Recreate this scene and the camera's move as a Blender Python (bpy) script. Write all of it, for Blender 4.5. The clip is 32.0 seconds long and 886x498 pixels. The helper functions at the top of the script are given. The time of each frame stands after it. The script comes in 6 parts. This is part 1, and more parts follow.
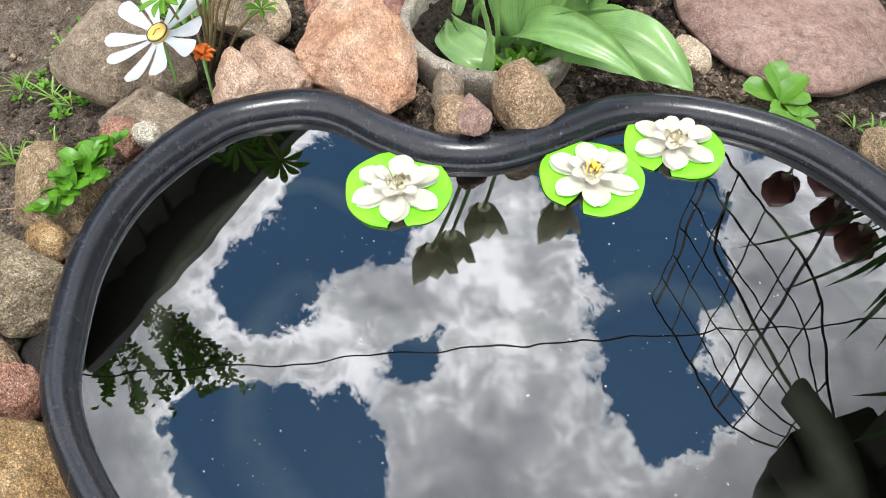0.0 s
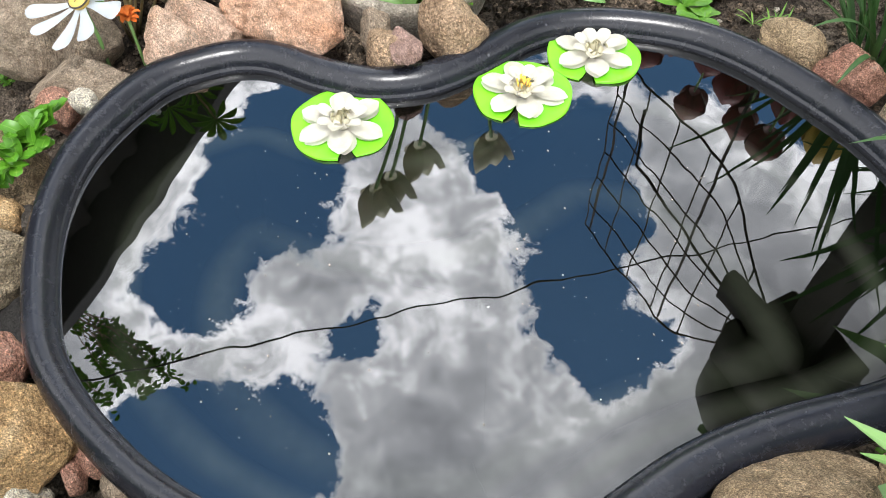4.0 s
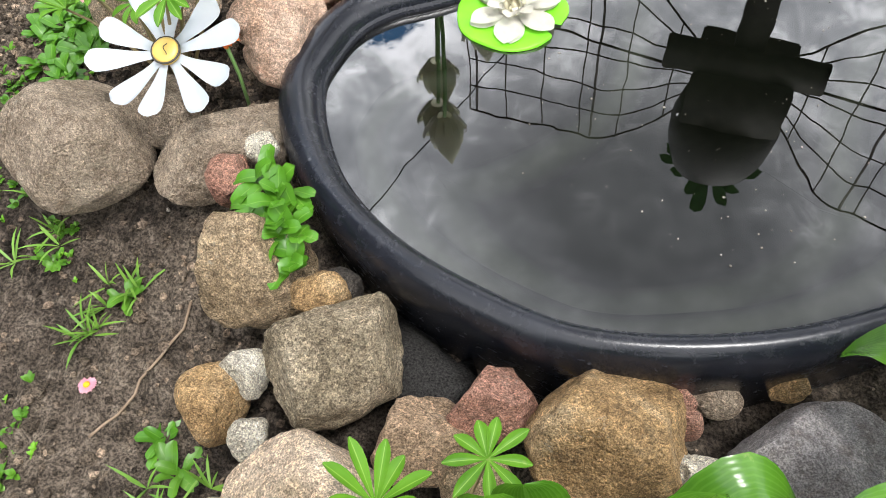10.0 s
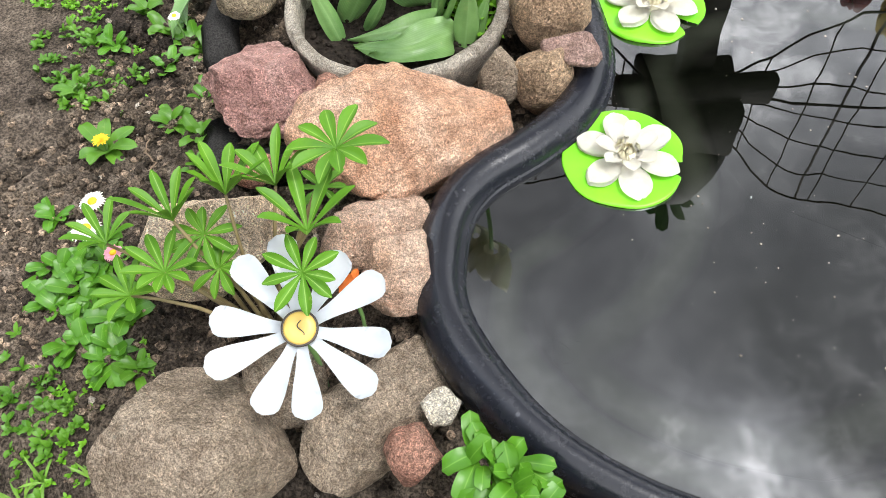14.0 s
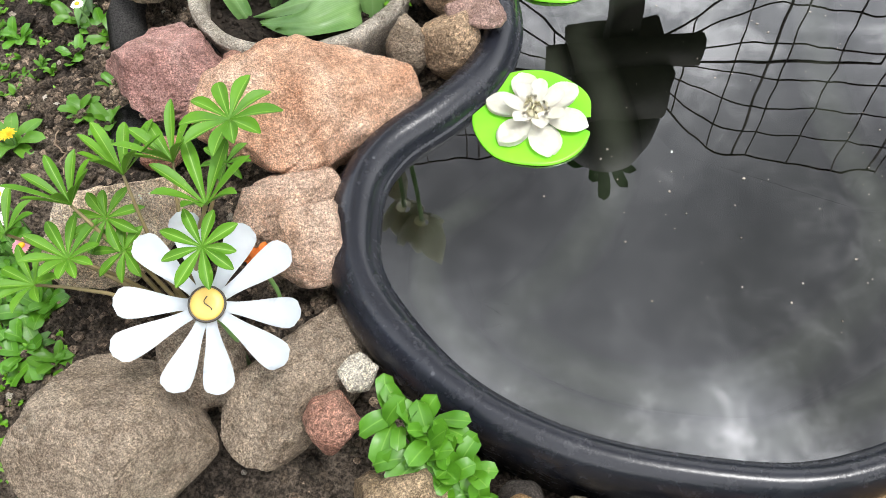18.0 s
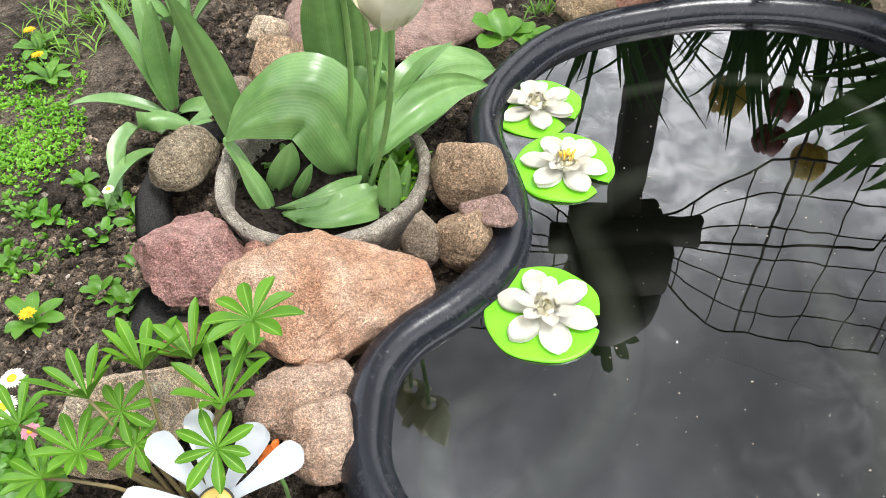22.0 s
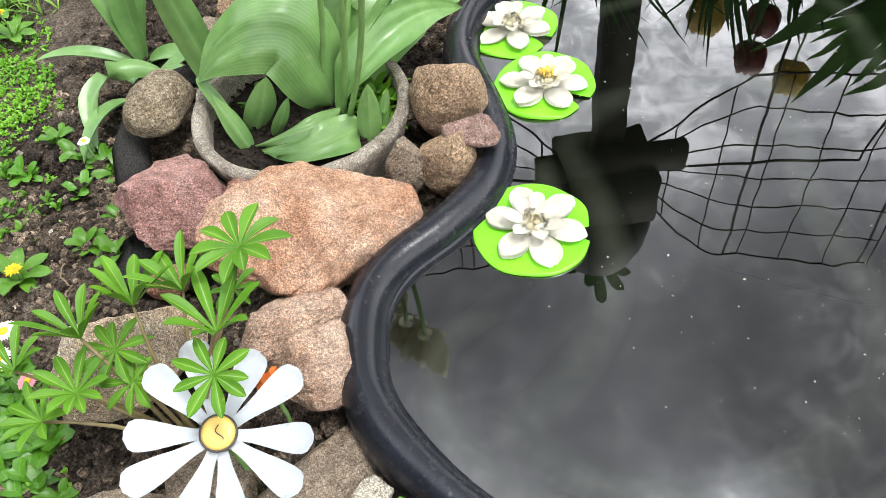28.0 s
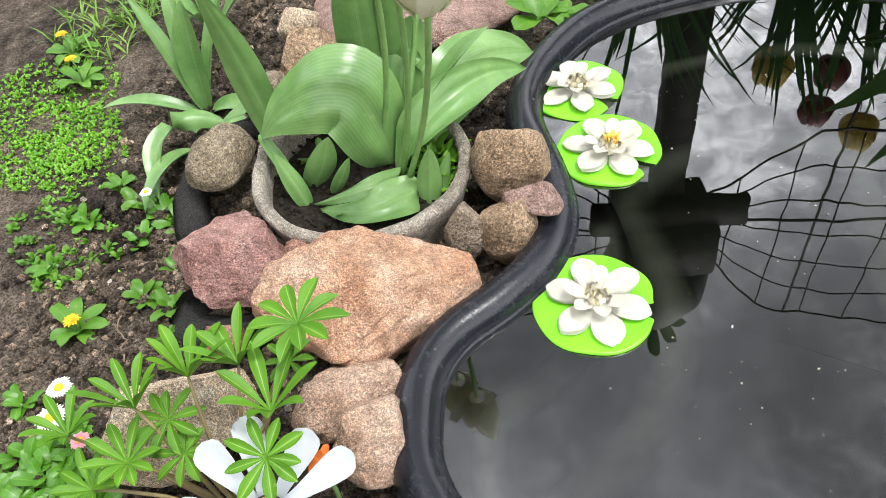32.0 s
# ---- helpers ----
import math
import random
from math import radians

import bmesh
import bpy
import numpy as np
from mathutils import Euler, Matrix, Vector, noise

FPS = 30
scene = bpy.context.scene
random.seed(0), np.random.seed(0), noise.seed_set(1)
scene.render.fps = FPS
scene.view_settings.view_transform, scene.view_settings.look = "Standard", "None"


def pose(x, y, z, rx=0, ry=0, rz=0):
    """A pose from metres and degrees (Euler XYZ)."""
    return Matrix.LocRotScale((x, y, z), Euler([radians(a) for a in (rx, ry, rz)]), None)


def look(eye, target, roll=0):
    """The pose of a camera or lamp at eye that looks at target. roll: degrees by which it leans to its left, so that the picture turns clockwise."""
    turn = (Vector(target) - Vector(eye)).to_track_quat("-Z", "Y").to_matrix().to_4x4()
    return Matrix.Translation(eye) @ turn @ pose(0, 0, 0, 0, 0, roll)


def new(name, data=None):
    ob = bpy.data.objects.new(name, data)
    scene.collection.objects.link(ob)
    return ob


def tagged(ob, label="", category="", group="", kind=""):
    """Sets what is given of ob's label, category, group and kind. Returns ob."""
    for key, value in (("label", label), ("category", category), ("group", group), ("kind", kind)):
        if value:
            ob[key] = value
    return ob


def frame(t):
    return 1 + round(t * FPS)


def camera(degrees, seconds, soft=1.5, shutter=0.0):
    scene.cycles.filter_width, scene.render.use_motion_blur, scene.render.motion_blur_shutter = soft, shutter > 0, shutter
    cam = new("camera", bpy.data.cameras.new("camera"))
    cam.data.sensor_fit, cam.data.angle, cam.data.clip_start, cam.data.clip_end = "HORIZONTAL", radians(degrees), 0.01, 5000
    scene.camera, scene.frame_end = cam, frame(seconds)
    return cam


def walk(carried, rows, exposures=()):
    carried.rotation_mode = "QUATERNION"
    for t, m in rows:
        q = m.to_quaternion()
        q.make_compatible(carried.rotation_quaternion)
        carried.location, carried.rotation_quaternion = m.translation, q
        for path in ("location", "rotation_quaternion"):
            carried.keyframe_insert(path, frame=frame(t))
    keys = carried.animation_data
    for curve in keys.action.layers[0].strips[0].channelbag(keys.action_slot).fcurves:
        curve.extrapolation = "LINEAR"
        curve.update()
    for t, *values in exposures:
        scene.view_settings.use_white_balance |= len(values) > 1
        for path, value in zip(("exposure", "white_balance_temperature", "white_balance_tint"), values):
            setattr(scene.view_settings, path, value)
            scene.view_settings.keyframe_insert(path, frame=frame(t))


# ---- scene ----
cam = camera(58.49, 32.0, soft=0.6)
# seconds, eye, (yaw to the left from +y, pitch up, roll) in degrees
PATH = [
    (0, (0.7442, -0.1804, 0.8155), (70.48, -51.01, 1.38)),
    (0.5, (0.7423, -0.2128, 0.7968), (68.50, -52.09, 0.38)),
    (1, (0.7342, -0.2428, 0.7934), (68.21, -53.45, 0.30)),
    (1.5, (0.7704, -0.2515, 0.8040), (68.30, -53.82, -0.42)),
    (2, (0.7841, -0.2570, 0.8124), (67.85, -54.11, -0.63)),
    (2.5, (0.7933, -0.2554, 0.8182), (66.26, -54.00, -0.33)),
    (3, (0.8056, -0.2524, 0.8212), (64.16, -53.86, 0.27)),
    (3.5, (0.8057, -0.2505, 0.8199), (63.02, -53.64, 0.75)),
    (5.5, (0.8364, -0.2535, 0.8139), (57.49, -52.07, 1.18)),
    (6, (0.8296, -0.3927, 0.8069), (56.40, -52.57, 2.40)),
    (6.5, (0.8104, -0.5060, 0.7957), (57.89, -53.36, 1.38)),
    (7, (0.7496, -0.5738, 0.7860), (61.58, -53.59, -4.02)),
    (7.5, (0.6235, -0.6628, 0.7496), (60.74, -51.74, -9.48)),
    (8, (0.6014, -0.6984, 0.7353), (55.73, -51.78, -9.58)),
    (8.5, (0.5872, -0.7744, 0.7169), (50.10, -52.88, -10.19)),
    (9, (0.5111, -0.8521, 0.7218), (43.94, -53.68, -10.10)),
    (9.5, (0.3395, -0.8373, 0.7239), (35.64, -54.77, -8.60)),
    (10, (0.2518, -0.8046, 0.7077), (25.72, -55.87, -6.66)),
    (10.5, (0.2028, -0.8171, 0.7071), (20.21, -55.69, -8.44)),
    (11, (0.0600, -0.8183, 0.7221), (14.13, -54.51, -8.49)),
    (11.5, (-0.0238, -0.7051, 0.7654), (0.69, -53.57, -1.40)),
    (12, (-0.0691, -0.6048, 0.8098), (-10.57, -51.03, 4.17)),
    (12.5, (-0.0764, -0.5617, 0.8186), (-13.19, -48.08, 6.97)),
    (13, (-0.0859, -0.5518, 0.8122), (-8.50, -48.64, 4.64)),
    (13.5, (-0.1204, -0.5700, 0.7707), (0.18, -53.16, -1.06)),
    (14, (-0.1559, -0.6031, 0.7515), (6.67, -56.80, -5.87)),
    (14.5, (-0.1225, -0.6429, 0.7422), (7.20, -58.30, -8.43)),
    (15, (-0.0923, -0.6584, 0.7397), (4.55, -58.77, -8.69)),
    (15.5, (-0.0827, -0.6667, 0.7438), (3.08, -58.50, -8.12)),
    (17.5, (-0.1044, -0.6313, 0.7425), (2.60, -58.00, -7.45)),
    (18, (-0.0973, -0.6242, 0.7343), (2.51, -57.90, -6.35)),
    (18.5, (-0.0989, -0.6145, 0.7344), (2.55, -58.03, -3.73)),
    (19, (-0.1183, -0.5922, 0.7419), (3.43, -56.89, -2.54)),
    (19.5, (-0.0946, -0.5548, 0.7517), (4.12, -52.84, -3.71)),
    (20, (-0.0574, -0.5391, 0.7729), (2.71, -48.82, -4.03)),
    (20.5, (-0.0622, -0.5574, 0.7680), (0.67, -47.09, -3.56)),
    (21, (-0.0912, -0.5639, 0.7821), (0.50, -46.83, -3.54)),
    (21.5, (-0.1071, -0.5760, 0.7808), (0.68, -46.78, -3.53)),
    (22, (-0.1106, -0.5962, 0.7781), (0.75, -46.86, -3.50)),
    (22.5, (-0.1135, -0.6091, 0.7734), (0.91, -46.81, -3.76)),
    (23, (-0.1123, -0.6133, 0.7643), (0.55, -47.12, -4.23)),
    (23.5, (-0.1099, -0.6146, 0.7611), (0.41, -47.50, -4.95)),
    (24, (-0.1069, -0.6138, 0.7584), (0.63, -48.03, -5.85)),
    (24.5, (-0.1127, -0.6150, 0.7635), (0.94, -48.86, -6.37)),
    (25, (-0.1126, -0.6180, 0.7639), (1.24, -49.12, -6.66)),
    (25.5, (-0.1133, -0.6217, 0.7713), (1.21, -49.17, -6.63)),
    (26, (-0.1155, -0.6306, 0.7609), (0.86, -49.42, -6.48)),
    (26.5, (-0.1128, -0.6332, 0.7539), (0.41, -49.65, -6.57)),
    (28.5, (-0.1103, -0.6203, 0.7441), (0.05, -50.13, -7.16)),
    (29, (-0.1071, -0.6204, 0.7470), (-0.11, -49.95, -7.01)),
    (29.5, (-0.1038, -0.6054, 0.7428), (0.09, -50.03, -7.26)),
    (30, (-0.0981, -0.5950, 0.7403), (0.18, -49.96, -7.43)),
    (30.5, (-0.0929, -0.6015, 0.7488), (0.31, -50.19, -7.38)),
    (31, (-0.1083, -0.6143, 0.7261), (1.06, -50.63, -6.94)),
    (31.5, (-0.1154, -0.6065, 0.7351), (3.29, -52.06, -7.80)),
    (32, (-0.1216, -0.5684, 0.7635), (4.67, -47.69, -8.52)),
]


def aim(eye, turn):
    yaw, pitch, roll = (radians(a) for a in turn)
    ahead = Vector((-math.sin(yaw) * math.cos(pitch), math.cos(yaw) * math.cos(pitch), math.sin(pitch)))
    return look(eye, Vector(eye) + ahead, math.degrees(roll))


walk(cam, [(t, aim(e, a)) for t, e, a in PATH])

CLOUD_SEED = 3.0
CABLE_A, CABLE_B = (-4.6, -6.4, 5.424), (-0.9, 9.4, 5.424)
WATER_IOR = 2.15

# ---- light ----
world = bpy.data.worlds.new("sky")
scene.world = world
world.use_nodes = True
wn, wl = world.node_tree.nodes, world.node_tree.links
wn.clear()


def wnode(kind, **kw):
    n = wn.new(kind)
    for k, v in kw.items():
        n.inputs[k].default_value = v
    return n


w_out = wnode("ShaderNodeOutputWorld")
w_bg = wnode("ShaderNodeBackground", Strength=1.12)
w_sky = wnode("ShaderNodeTexSky")
w_sky.sky_type, w_sky.sun_disc = "NISHITA", False
w_sky.sun_elevation, w_sky.sun_rotation = radians(71), radians(107)
w_co = wnode("ShaderNodeTexCoord")
w_sep = wnode("ShaderNodeSeparateXYZ")
wl.new(w_co.outputs["Generated"], w_sep.inputs[0])


def wmath(op, a, b=None, clamp=False):
    n = wn.new("ShaderNodeMath")
    n.operation, n.use_clamp = op, clamp
    for i, v in enumerate((a, b)):
        if v is None:
            continue
        if isinstance(v, (int, float)):
            n.inputs[i].default_value = v
        else:
            wl.new(v, n.inputs[i])
    return n.outputs[0]


# the cloud layer lies on a plane overhead
up_z = wmath("ADD", wmath("MAXIMUM", w_sep.outputs[2], 0.0), 0.22)
w_com = wnode("ShaderNodeCombineXYZ", Z=CLOUD_SEED)
wl.new(wmath("DIVIDE", w_sep.outputs[0], up_z), w_com.inputs[0])
wl.new(wmath("DIVIDE", w_sep.outputs[1], up_z), w_com.inputs[1])
w_big = wnode("ShaderNodeTexNoise", Scale=1.9, Detail=9.0, Roughness=0.56, Distortion=0.15)
wl.new(w_com.outputs[0], w_big.inputs["Vector"])
w_warp = wnode("ShaderNodeTexNoise", Scale=9.0, Detail=5.0, Roughness=0.70)
wl.new(w_com.outputs[0], w_warp.inputs["Vector"])
w_off = wn.new("ShaderNodeVectorMath")
w_off.operation = "MULTIPLY_ADD"
wl.new(w_warp.outputs["Color"], w_off.inputs[0])
w_off.inputs[1].default_value, w_off.inputs[2].default_value = (0.15, 0.15, 0.0), (-0.075, -0.075, 0.0)
w_pos = wn.new("ShaderNodeVectorMath")
wl.new(w_com.outputs[0], w_pos.inputs[0])
wl.new(w_off.outputs[0], w_pos.inputs[1])
w_fine = wnode("ShaderNodeTexNoise", Scale=6.5, Detail=5.0, Roughness=0.58, Distortion=0.2)
wl.new(w_pos.outputs[0], w_fine.inputs["Vector"])


def blob(x, y, size):
    """A soft spot of the cloud layer."""
    d = wn.new("ShaderNodeVectorMath")
    d.operation = "DISTANCE"
    wl.new(w_pos.outputs[0], d.inputs[0])
    d.inputs[1].default_value = (x, y, CLOUD_SEED)
    return wmath("EXPONENT", wmath("MULTIPLY", wmath("POWER", wmath("DIVIDE", d.outputs["Value"], size), 2.0), -1.0))


# one broken deck of cloud with blue gaps on the shed's side: place and size of each gap
GAPS = ((-0.79, 0.30, 0.062), (-0.34, -0.05, 0.062), (-0.59, 0.53, 0.062), (-0.36, -0.01, 0.062), (-0.54, 0.49, 0.062), (-0.61, 0.46, 0.062), (-0.66, 0.46, 0.062), (-0.79, 0.22, 0.062), (-0.34, 0.36, 0.062), (-0.70, 0.13, 0.062), (-0.40, -0.09, 0.062),
        (-0.72, 0.09, 0.062), (-0.74, 0.15, 0.062), (-0.68, 0.40, 0.062), (-0.46, 0.43, 0.061), (-0.65, 0.13, 0.060), (-0.63, -0.02, 0.058), (-0.40, 0.40, 0.055), (-0.41, 0.00, 0.050), (-0.73, 0.23, 0.046), (-0.46, -0.11, 0.044), (-0.59, 0.42, 0.044),
        (-0.59, 0.01, 0.042), (-0.30, 0.39, 0.041), (-0.47, 0.51, 0.040), (-0.51, 0.41, 0.038), (-0.46, 0.12, 0.035), (-0.66, 0.08, 0.034), (-0.45, 0.48, 0.034), (-0.80, 0.17, 0.034), (-0.32, 0.43, 0.030))
HIGH_GAPS = ((-0.64, 0.70, 0.070), (-0.49, 0.795, 0.06), (-0.46, 0.94, 0.09), (-0.62, 0.84, 0.10), (-0.80, 0.50, 0.07), (-0.78, 0.64, 0.08), (-0.84, 0.34, 0.05))
cover = wmath("ADD", wmath("MULTIPLY", wmath("SUBTRACT", w_big.outputs["Fac"], 0.5), 0.7), 0.76)
for gx, gy, gs in GAPS + HIGH_GAPS:
    cover = wmath("SUBTRACT", cover, wmath("MULTIPLY", blob(gx, gy, gs), 0.62))
mask = wn.new("ShaderNodeValToRGB")
mask.color_ramp.elements[0].position, mask.color_ramp.elements[1].position = 0.41, 0.55
w_rag = wnode("ShaderNodeTexNoise", Scale=21.0, Detail=5.0, Roughness=0.68, Distortion=0.4)
wl.new(w_com.outputs[0], w_rag.inputs["Vector"])
cover = wmath("ADD", cover, wmath("MULTIPLY", wmath("SUBTRACT", w_rag.outputs["Fac"], 0.5), 0.75))
wl.new(cover, mask.inputs[0])
thick = wn.new("ShaderNodeValToRGB")
el = thick.color_ramp.elements
while len(el) < 6:
    el.new(0.5)
for e, (p, v) in zip(el, ((0.12, (4.1, 4.1, 4.2)), (0.28, (2.75, 2.77, 2.85)), (0.40, (1.9, 1.93, 2.01)), (0.57, (1.5, 1.53, 1.61)), (0.72, (1.2, 1.23, 1.31)), (0.92, (0.75, 0.78, 0.85)))):
    e.position, e.color = p, (*v, 1)
# the heavy grey heart of the deck, smooth and dark
heavy = 1.0
for hx, hy, hs, ha in ((0.10, 0.52, 0.30, 0.40), (-0.09, 0.66, 0.25, 0.60), (0.36, 0.90, 0.32, 0.18), (0.53, 0.50, 0.26, 0.60), (0.42, 0.33, 0.17, 0.58), (0.12, 0.30, 0.12, 0.20), (0.26, 0.27, 0.07, -0.45), (-0.02, 0.33, 0.05, -0.25)):
    heavy = wmath("SUBTRACT", heavy, wmath("MULTIPLY", blob(hx, hy, hs), ha))
heavy = wmath("MAXIMUM", heavy, 0.22)
deep = wmath("MULTIPLY", wmath("SUBTRACT", wmath("MINIMUM", cover, 0.85), 0.45), 0.98)
puff = wmath("ADD", wmath("MULTIPLY", wmath("SUBTRACT", w_fine.outputs["Fac"], 0.5), 1.25), wmath("MULTIPLY", wmath("SUBTRACT", w_big.outputs["Fac"], 0.5), 1.1))
puff = wmath("ADD", puff, wmath("MULTIPLY", wmath("SUBTRACT", w_rag.outputs["Fac"], 0.5), 0.55))
wl.new(wmath("ADD", wmath("ADD", deep, wmath("MULTIPLY", puff, wmath("POWER", heavy, 0.8))), 0.14), thick.inputs[0])
w_dark = wnode("ShaderNodeMixRGB", Fac=1.0)
w_dark.blend_type = "MULTIPLY"
wl.new(thick.outputs[0], w_dark.inputs["Color1"])
wl.new(heavy, w_dark.inputs["Color2"])
w_skyb = wnode("ShaderNodeMixRGB", Fac=1.0, Color2=(0.125, 0.185, 0.20, 1))
w_skyb.blend_type = "MULTIPLY"
wl.new(w_sky.outputs[0], w_skyb.inputs["Color1"])
w_mix = wnode("ShaderNodeMixRGB")
wl.new(mask.outputs[0], w_mix.inputs["Fac"])
wl.new(w_skyb.outputs[0], w_mix.inputs["Color1"])
wl.new(w_dark.outputs[0], w_mix.inputs["Color2"])
wl.new(w_mix.outputs[0], w_bg.inputs["Color"])
wl.new(w_bg.outputs[0], w_out.inputs["Surface"])

sun = new("sun", bpy.data.lights.new("sun", "SUN"))
sun.data.energy, sun.data.angle, sun.data.color = 2.6, radians(12), (1.0, 0.98, 0.96)
sun.matrix_world = look((1.6, -0.5, 5.0), (0, 0, 0))
scene.view_settings.exposure = 0.42


# ---- materials ----
class Mat:
    """A small builder for node materials."""

    def __init__(self, name, rough=0.6, metal=0.0, spec=0.5):
        self.m = bpy.data.materials.new(name)
        self.m.use_nodes = True
        self.t = self.m.node_tree
        self.b = self.t.nodes["Principled BSDF"]
        self.b.inputs["Roughness"].default_value = rough
        self.b.inputs["Metallic"].default_value = metal
        self.b.inputs["Specular IOR Level"].default_value = spec
        self.co = self.t.nodes.new("ShaderNodeTexCoord").outputs["Object"]

    def put(self, sock, v):
        if hasattr(v, "is_linked"):
            self.t.links.new(v, sock)
        else:
            sock.default_value = v

    def noise(self, scale, detail=4.0, rough=0.55, dist=0.0, vec=None):
        n = self.t.nodes.new("ShaderNodeTexNoise")
        for k, v in (("Scale", scale), ("Detail", detail), ("Roughness", rough), ("Distortion", dist)):
            n.inputs[k].default_value = v
        self.t.links.new(vec or self.co, n.inputs["Vector"])
        return n.outputs["Fac"]

    def cells(self, scale, out="Distance"):
        n = self.t.nodes.new("ShaderNodeTexVoronoi")
        n.inputs["Scale"].default_value = scale
        self.t.links.new(self.co, n.inputs["Vector"])
        return n.outputs[out]

    def ramp(self, fac, *stops):
        n = self.t.nodes.new("ShaderNodeValToRGB")
        el = n.color_ramp.elements
        while len(el) < len(stops):
            el.new(0.5)
        for e, (p, c) in zip(el, stops):
            e.position, e.color = p, (*c, 1) if len(c) == 3 else c
        self.t.links.new(fac, n.inputs[0])
        return n.outputs[0]

    def mix(self, fac, a, b, mode="MIX"):
        n = self.t.nodes.new("ShaderNodeMixRGB")
        n.blend_type = mode
        for s, v in zip(n.inputs, (fac, a, b)):
            self.put(s, (*v, 1) if isinstance(v, tuple) and len(v) == 3 else v)
        return n.outputs[0]

    def math(self, op, a, b=0.0):
        n = self.t.nodes.new("ShaderNodeMath")
        n.operation = op
        self.put(n.inputs[0], a)
        self.put(n.inputs[1], b)
        return n.outputs[0]

    def random(self):
        return self.t.nodes.new("ShaderNodeObjectInfo").outputs["Random"]

    def island(self):
        return self.t.nodes.new("ShaderNodeNewGeometry").outputs["Random Per Island"]

    def color(self, v):
        self.put(self.b.inputs["Base Color"], (*v, 1) if isinstance(v, tuple) else v)
        return self

    def rough(self, v):
        self.put(self.b.inputs["Roughness"], v)
        return self

    def bump(self, h, strength=0.4, dist=0.004):
        n = self.t.nodes.new("ShaderNodeBump")
        n.inputs["Strength"].default_value, n.inputs["Distance"].default_value = strength, dist
        self.t.links.new(h, n.inputs["Height"])
        self.t.links.new(n.outputs[0], self.b.inputs["Normal"])
        return self


def rock_mat(name, dark, mid, light, speck=0.5, scale=1.0, stain=(0.10, 0.09, 0.06), rough=0.88, lichen=0.3):
    """Grained stone: crystals of single tones, dark pits, blotches and a little pale lichen."""
    m = Mat(name, rough, spec=0.22)
    big = m.noise(11 * scale, 7, 0.65, 0.5)
    base = m.ramp(big, (0.30, dark), (0.5, mid), (0.70, light))
    tint = m.ramp(m.noise(47 * scale, 6, 0.7, 0.3), (0.33, (0.66, 0.62, 0.58)), (0.5, (1.0, 1.0, 1.0)), (0.68, (1.24, 1.22, 1.18)))
    col = m.mix(1.0, base, tint, "MULTIPLY")
    crystal = m.t.nodes.new("ShaderNodeSeparateColor")
    m.t.links.new(m.cells(340 * scale, "Color"), crystal.inputs[0])
    grain = m.ramp(crystal.outputs[0], (0.0, (0.40, 0.37, 0.34)), (0.25, (0.92, 0.90, 0.88)), (0.70, (1.28, 1.27, 1.25)), (1.0, (2.1, 2.07, 2.0)))
    col = m.mix(0.22 + 0.50 * speck, col, m.mix(1.0, col, grain, "MULTIPLY"))
    sand = m.noise(620 * scale, 3, 0.7)
    col = m.mix(0.62 + 0.2 * speck, col, m.mix(1.0, col, m.ramp(sand, (0.38, (0.36, 0.34, 0.32)), (0.5, (1.06, 1.06, 1.06)), (0.62, (1.9, 1.87, 1.82))), "MULTIPLY"))
    blot = m.ramp(m.noise(26 * scale, 7, 0.7, 0.9), (0.55, (0, 0, 0)), (0.66, (1, 1, 1)))
    col = m.mix(m.math("MULTIPLY", blot, 0.42), col, stain)
    pit_near = m.ramp(m.noise(60, 4, 0.6), (0.42, (0, 0, 0)), (0.58, (1, 1, 1)))
    pits = m.ramp(m.cells(190 * scale), (0.14, (1, 1, 1)), (0.27, (0, 0, 0)))
    col = m.mix(m.math("MULTIPLY", m.math("MULTIPLY", pits, pit_near), 0.35 + 0.5 * speck), col, tuple(0.30 * v for v in dark))
    crust = m.ramp(m.noise(95, 8, 0.78, 0.4), (0.58, (0, 0, 0)), (0.63, (1, 1, 1)))
    where = m.ramp(m.noise(14, 4, 0.6, 0.3), (0.46, (0, 0, 0)), (0.60, (1, 1, 1)))
    col = m.mix(m.math("MULTIPLY", m.math("MULTIPLY", crust, where), lichen), col, (0.60, 0.585, 0.49))
    m.color(col)
    h = m.math("ADD", m.math("MULTIPLY", sand, 0.35), m.math("ADD", m.math("MULTIPLY", m.noise(70 * scale, 9, 0.76), 1.5), m.math("MULTIPLY", m.cells(230 * scale), 0.5)))
    m.bump(h, 1.0, 0.010)
    return m.m


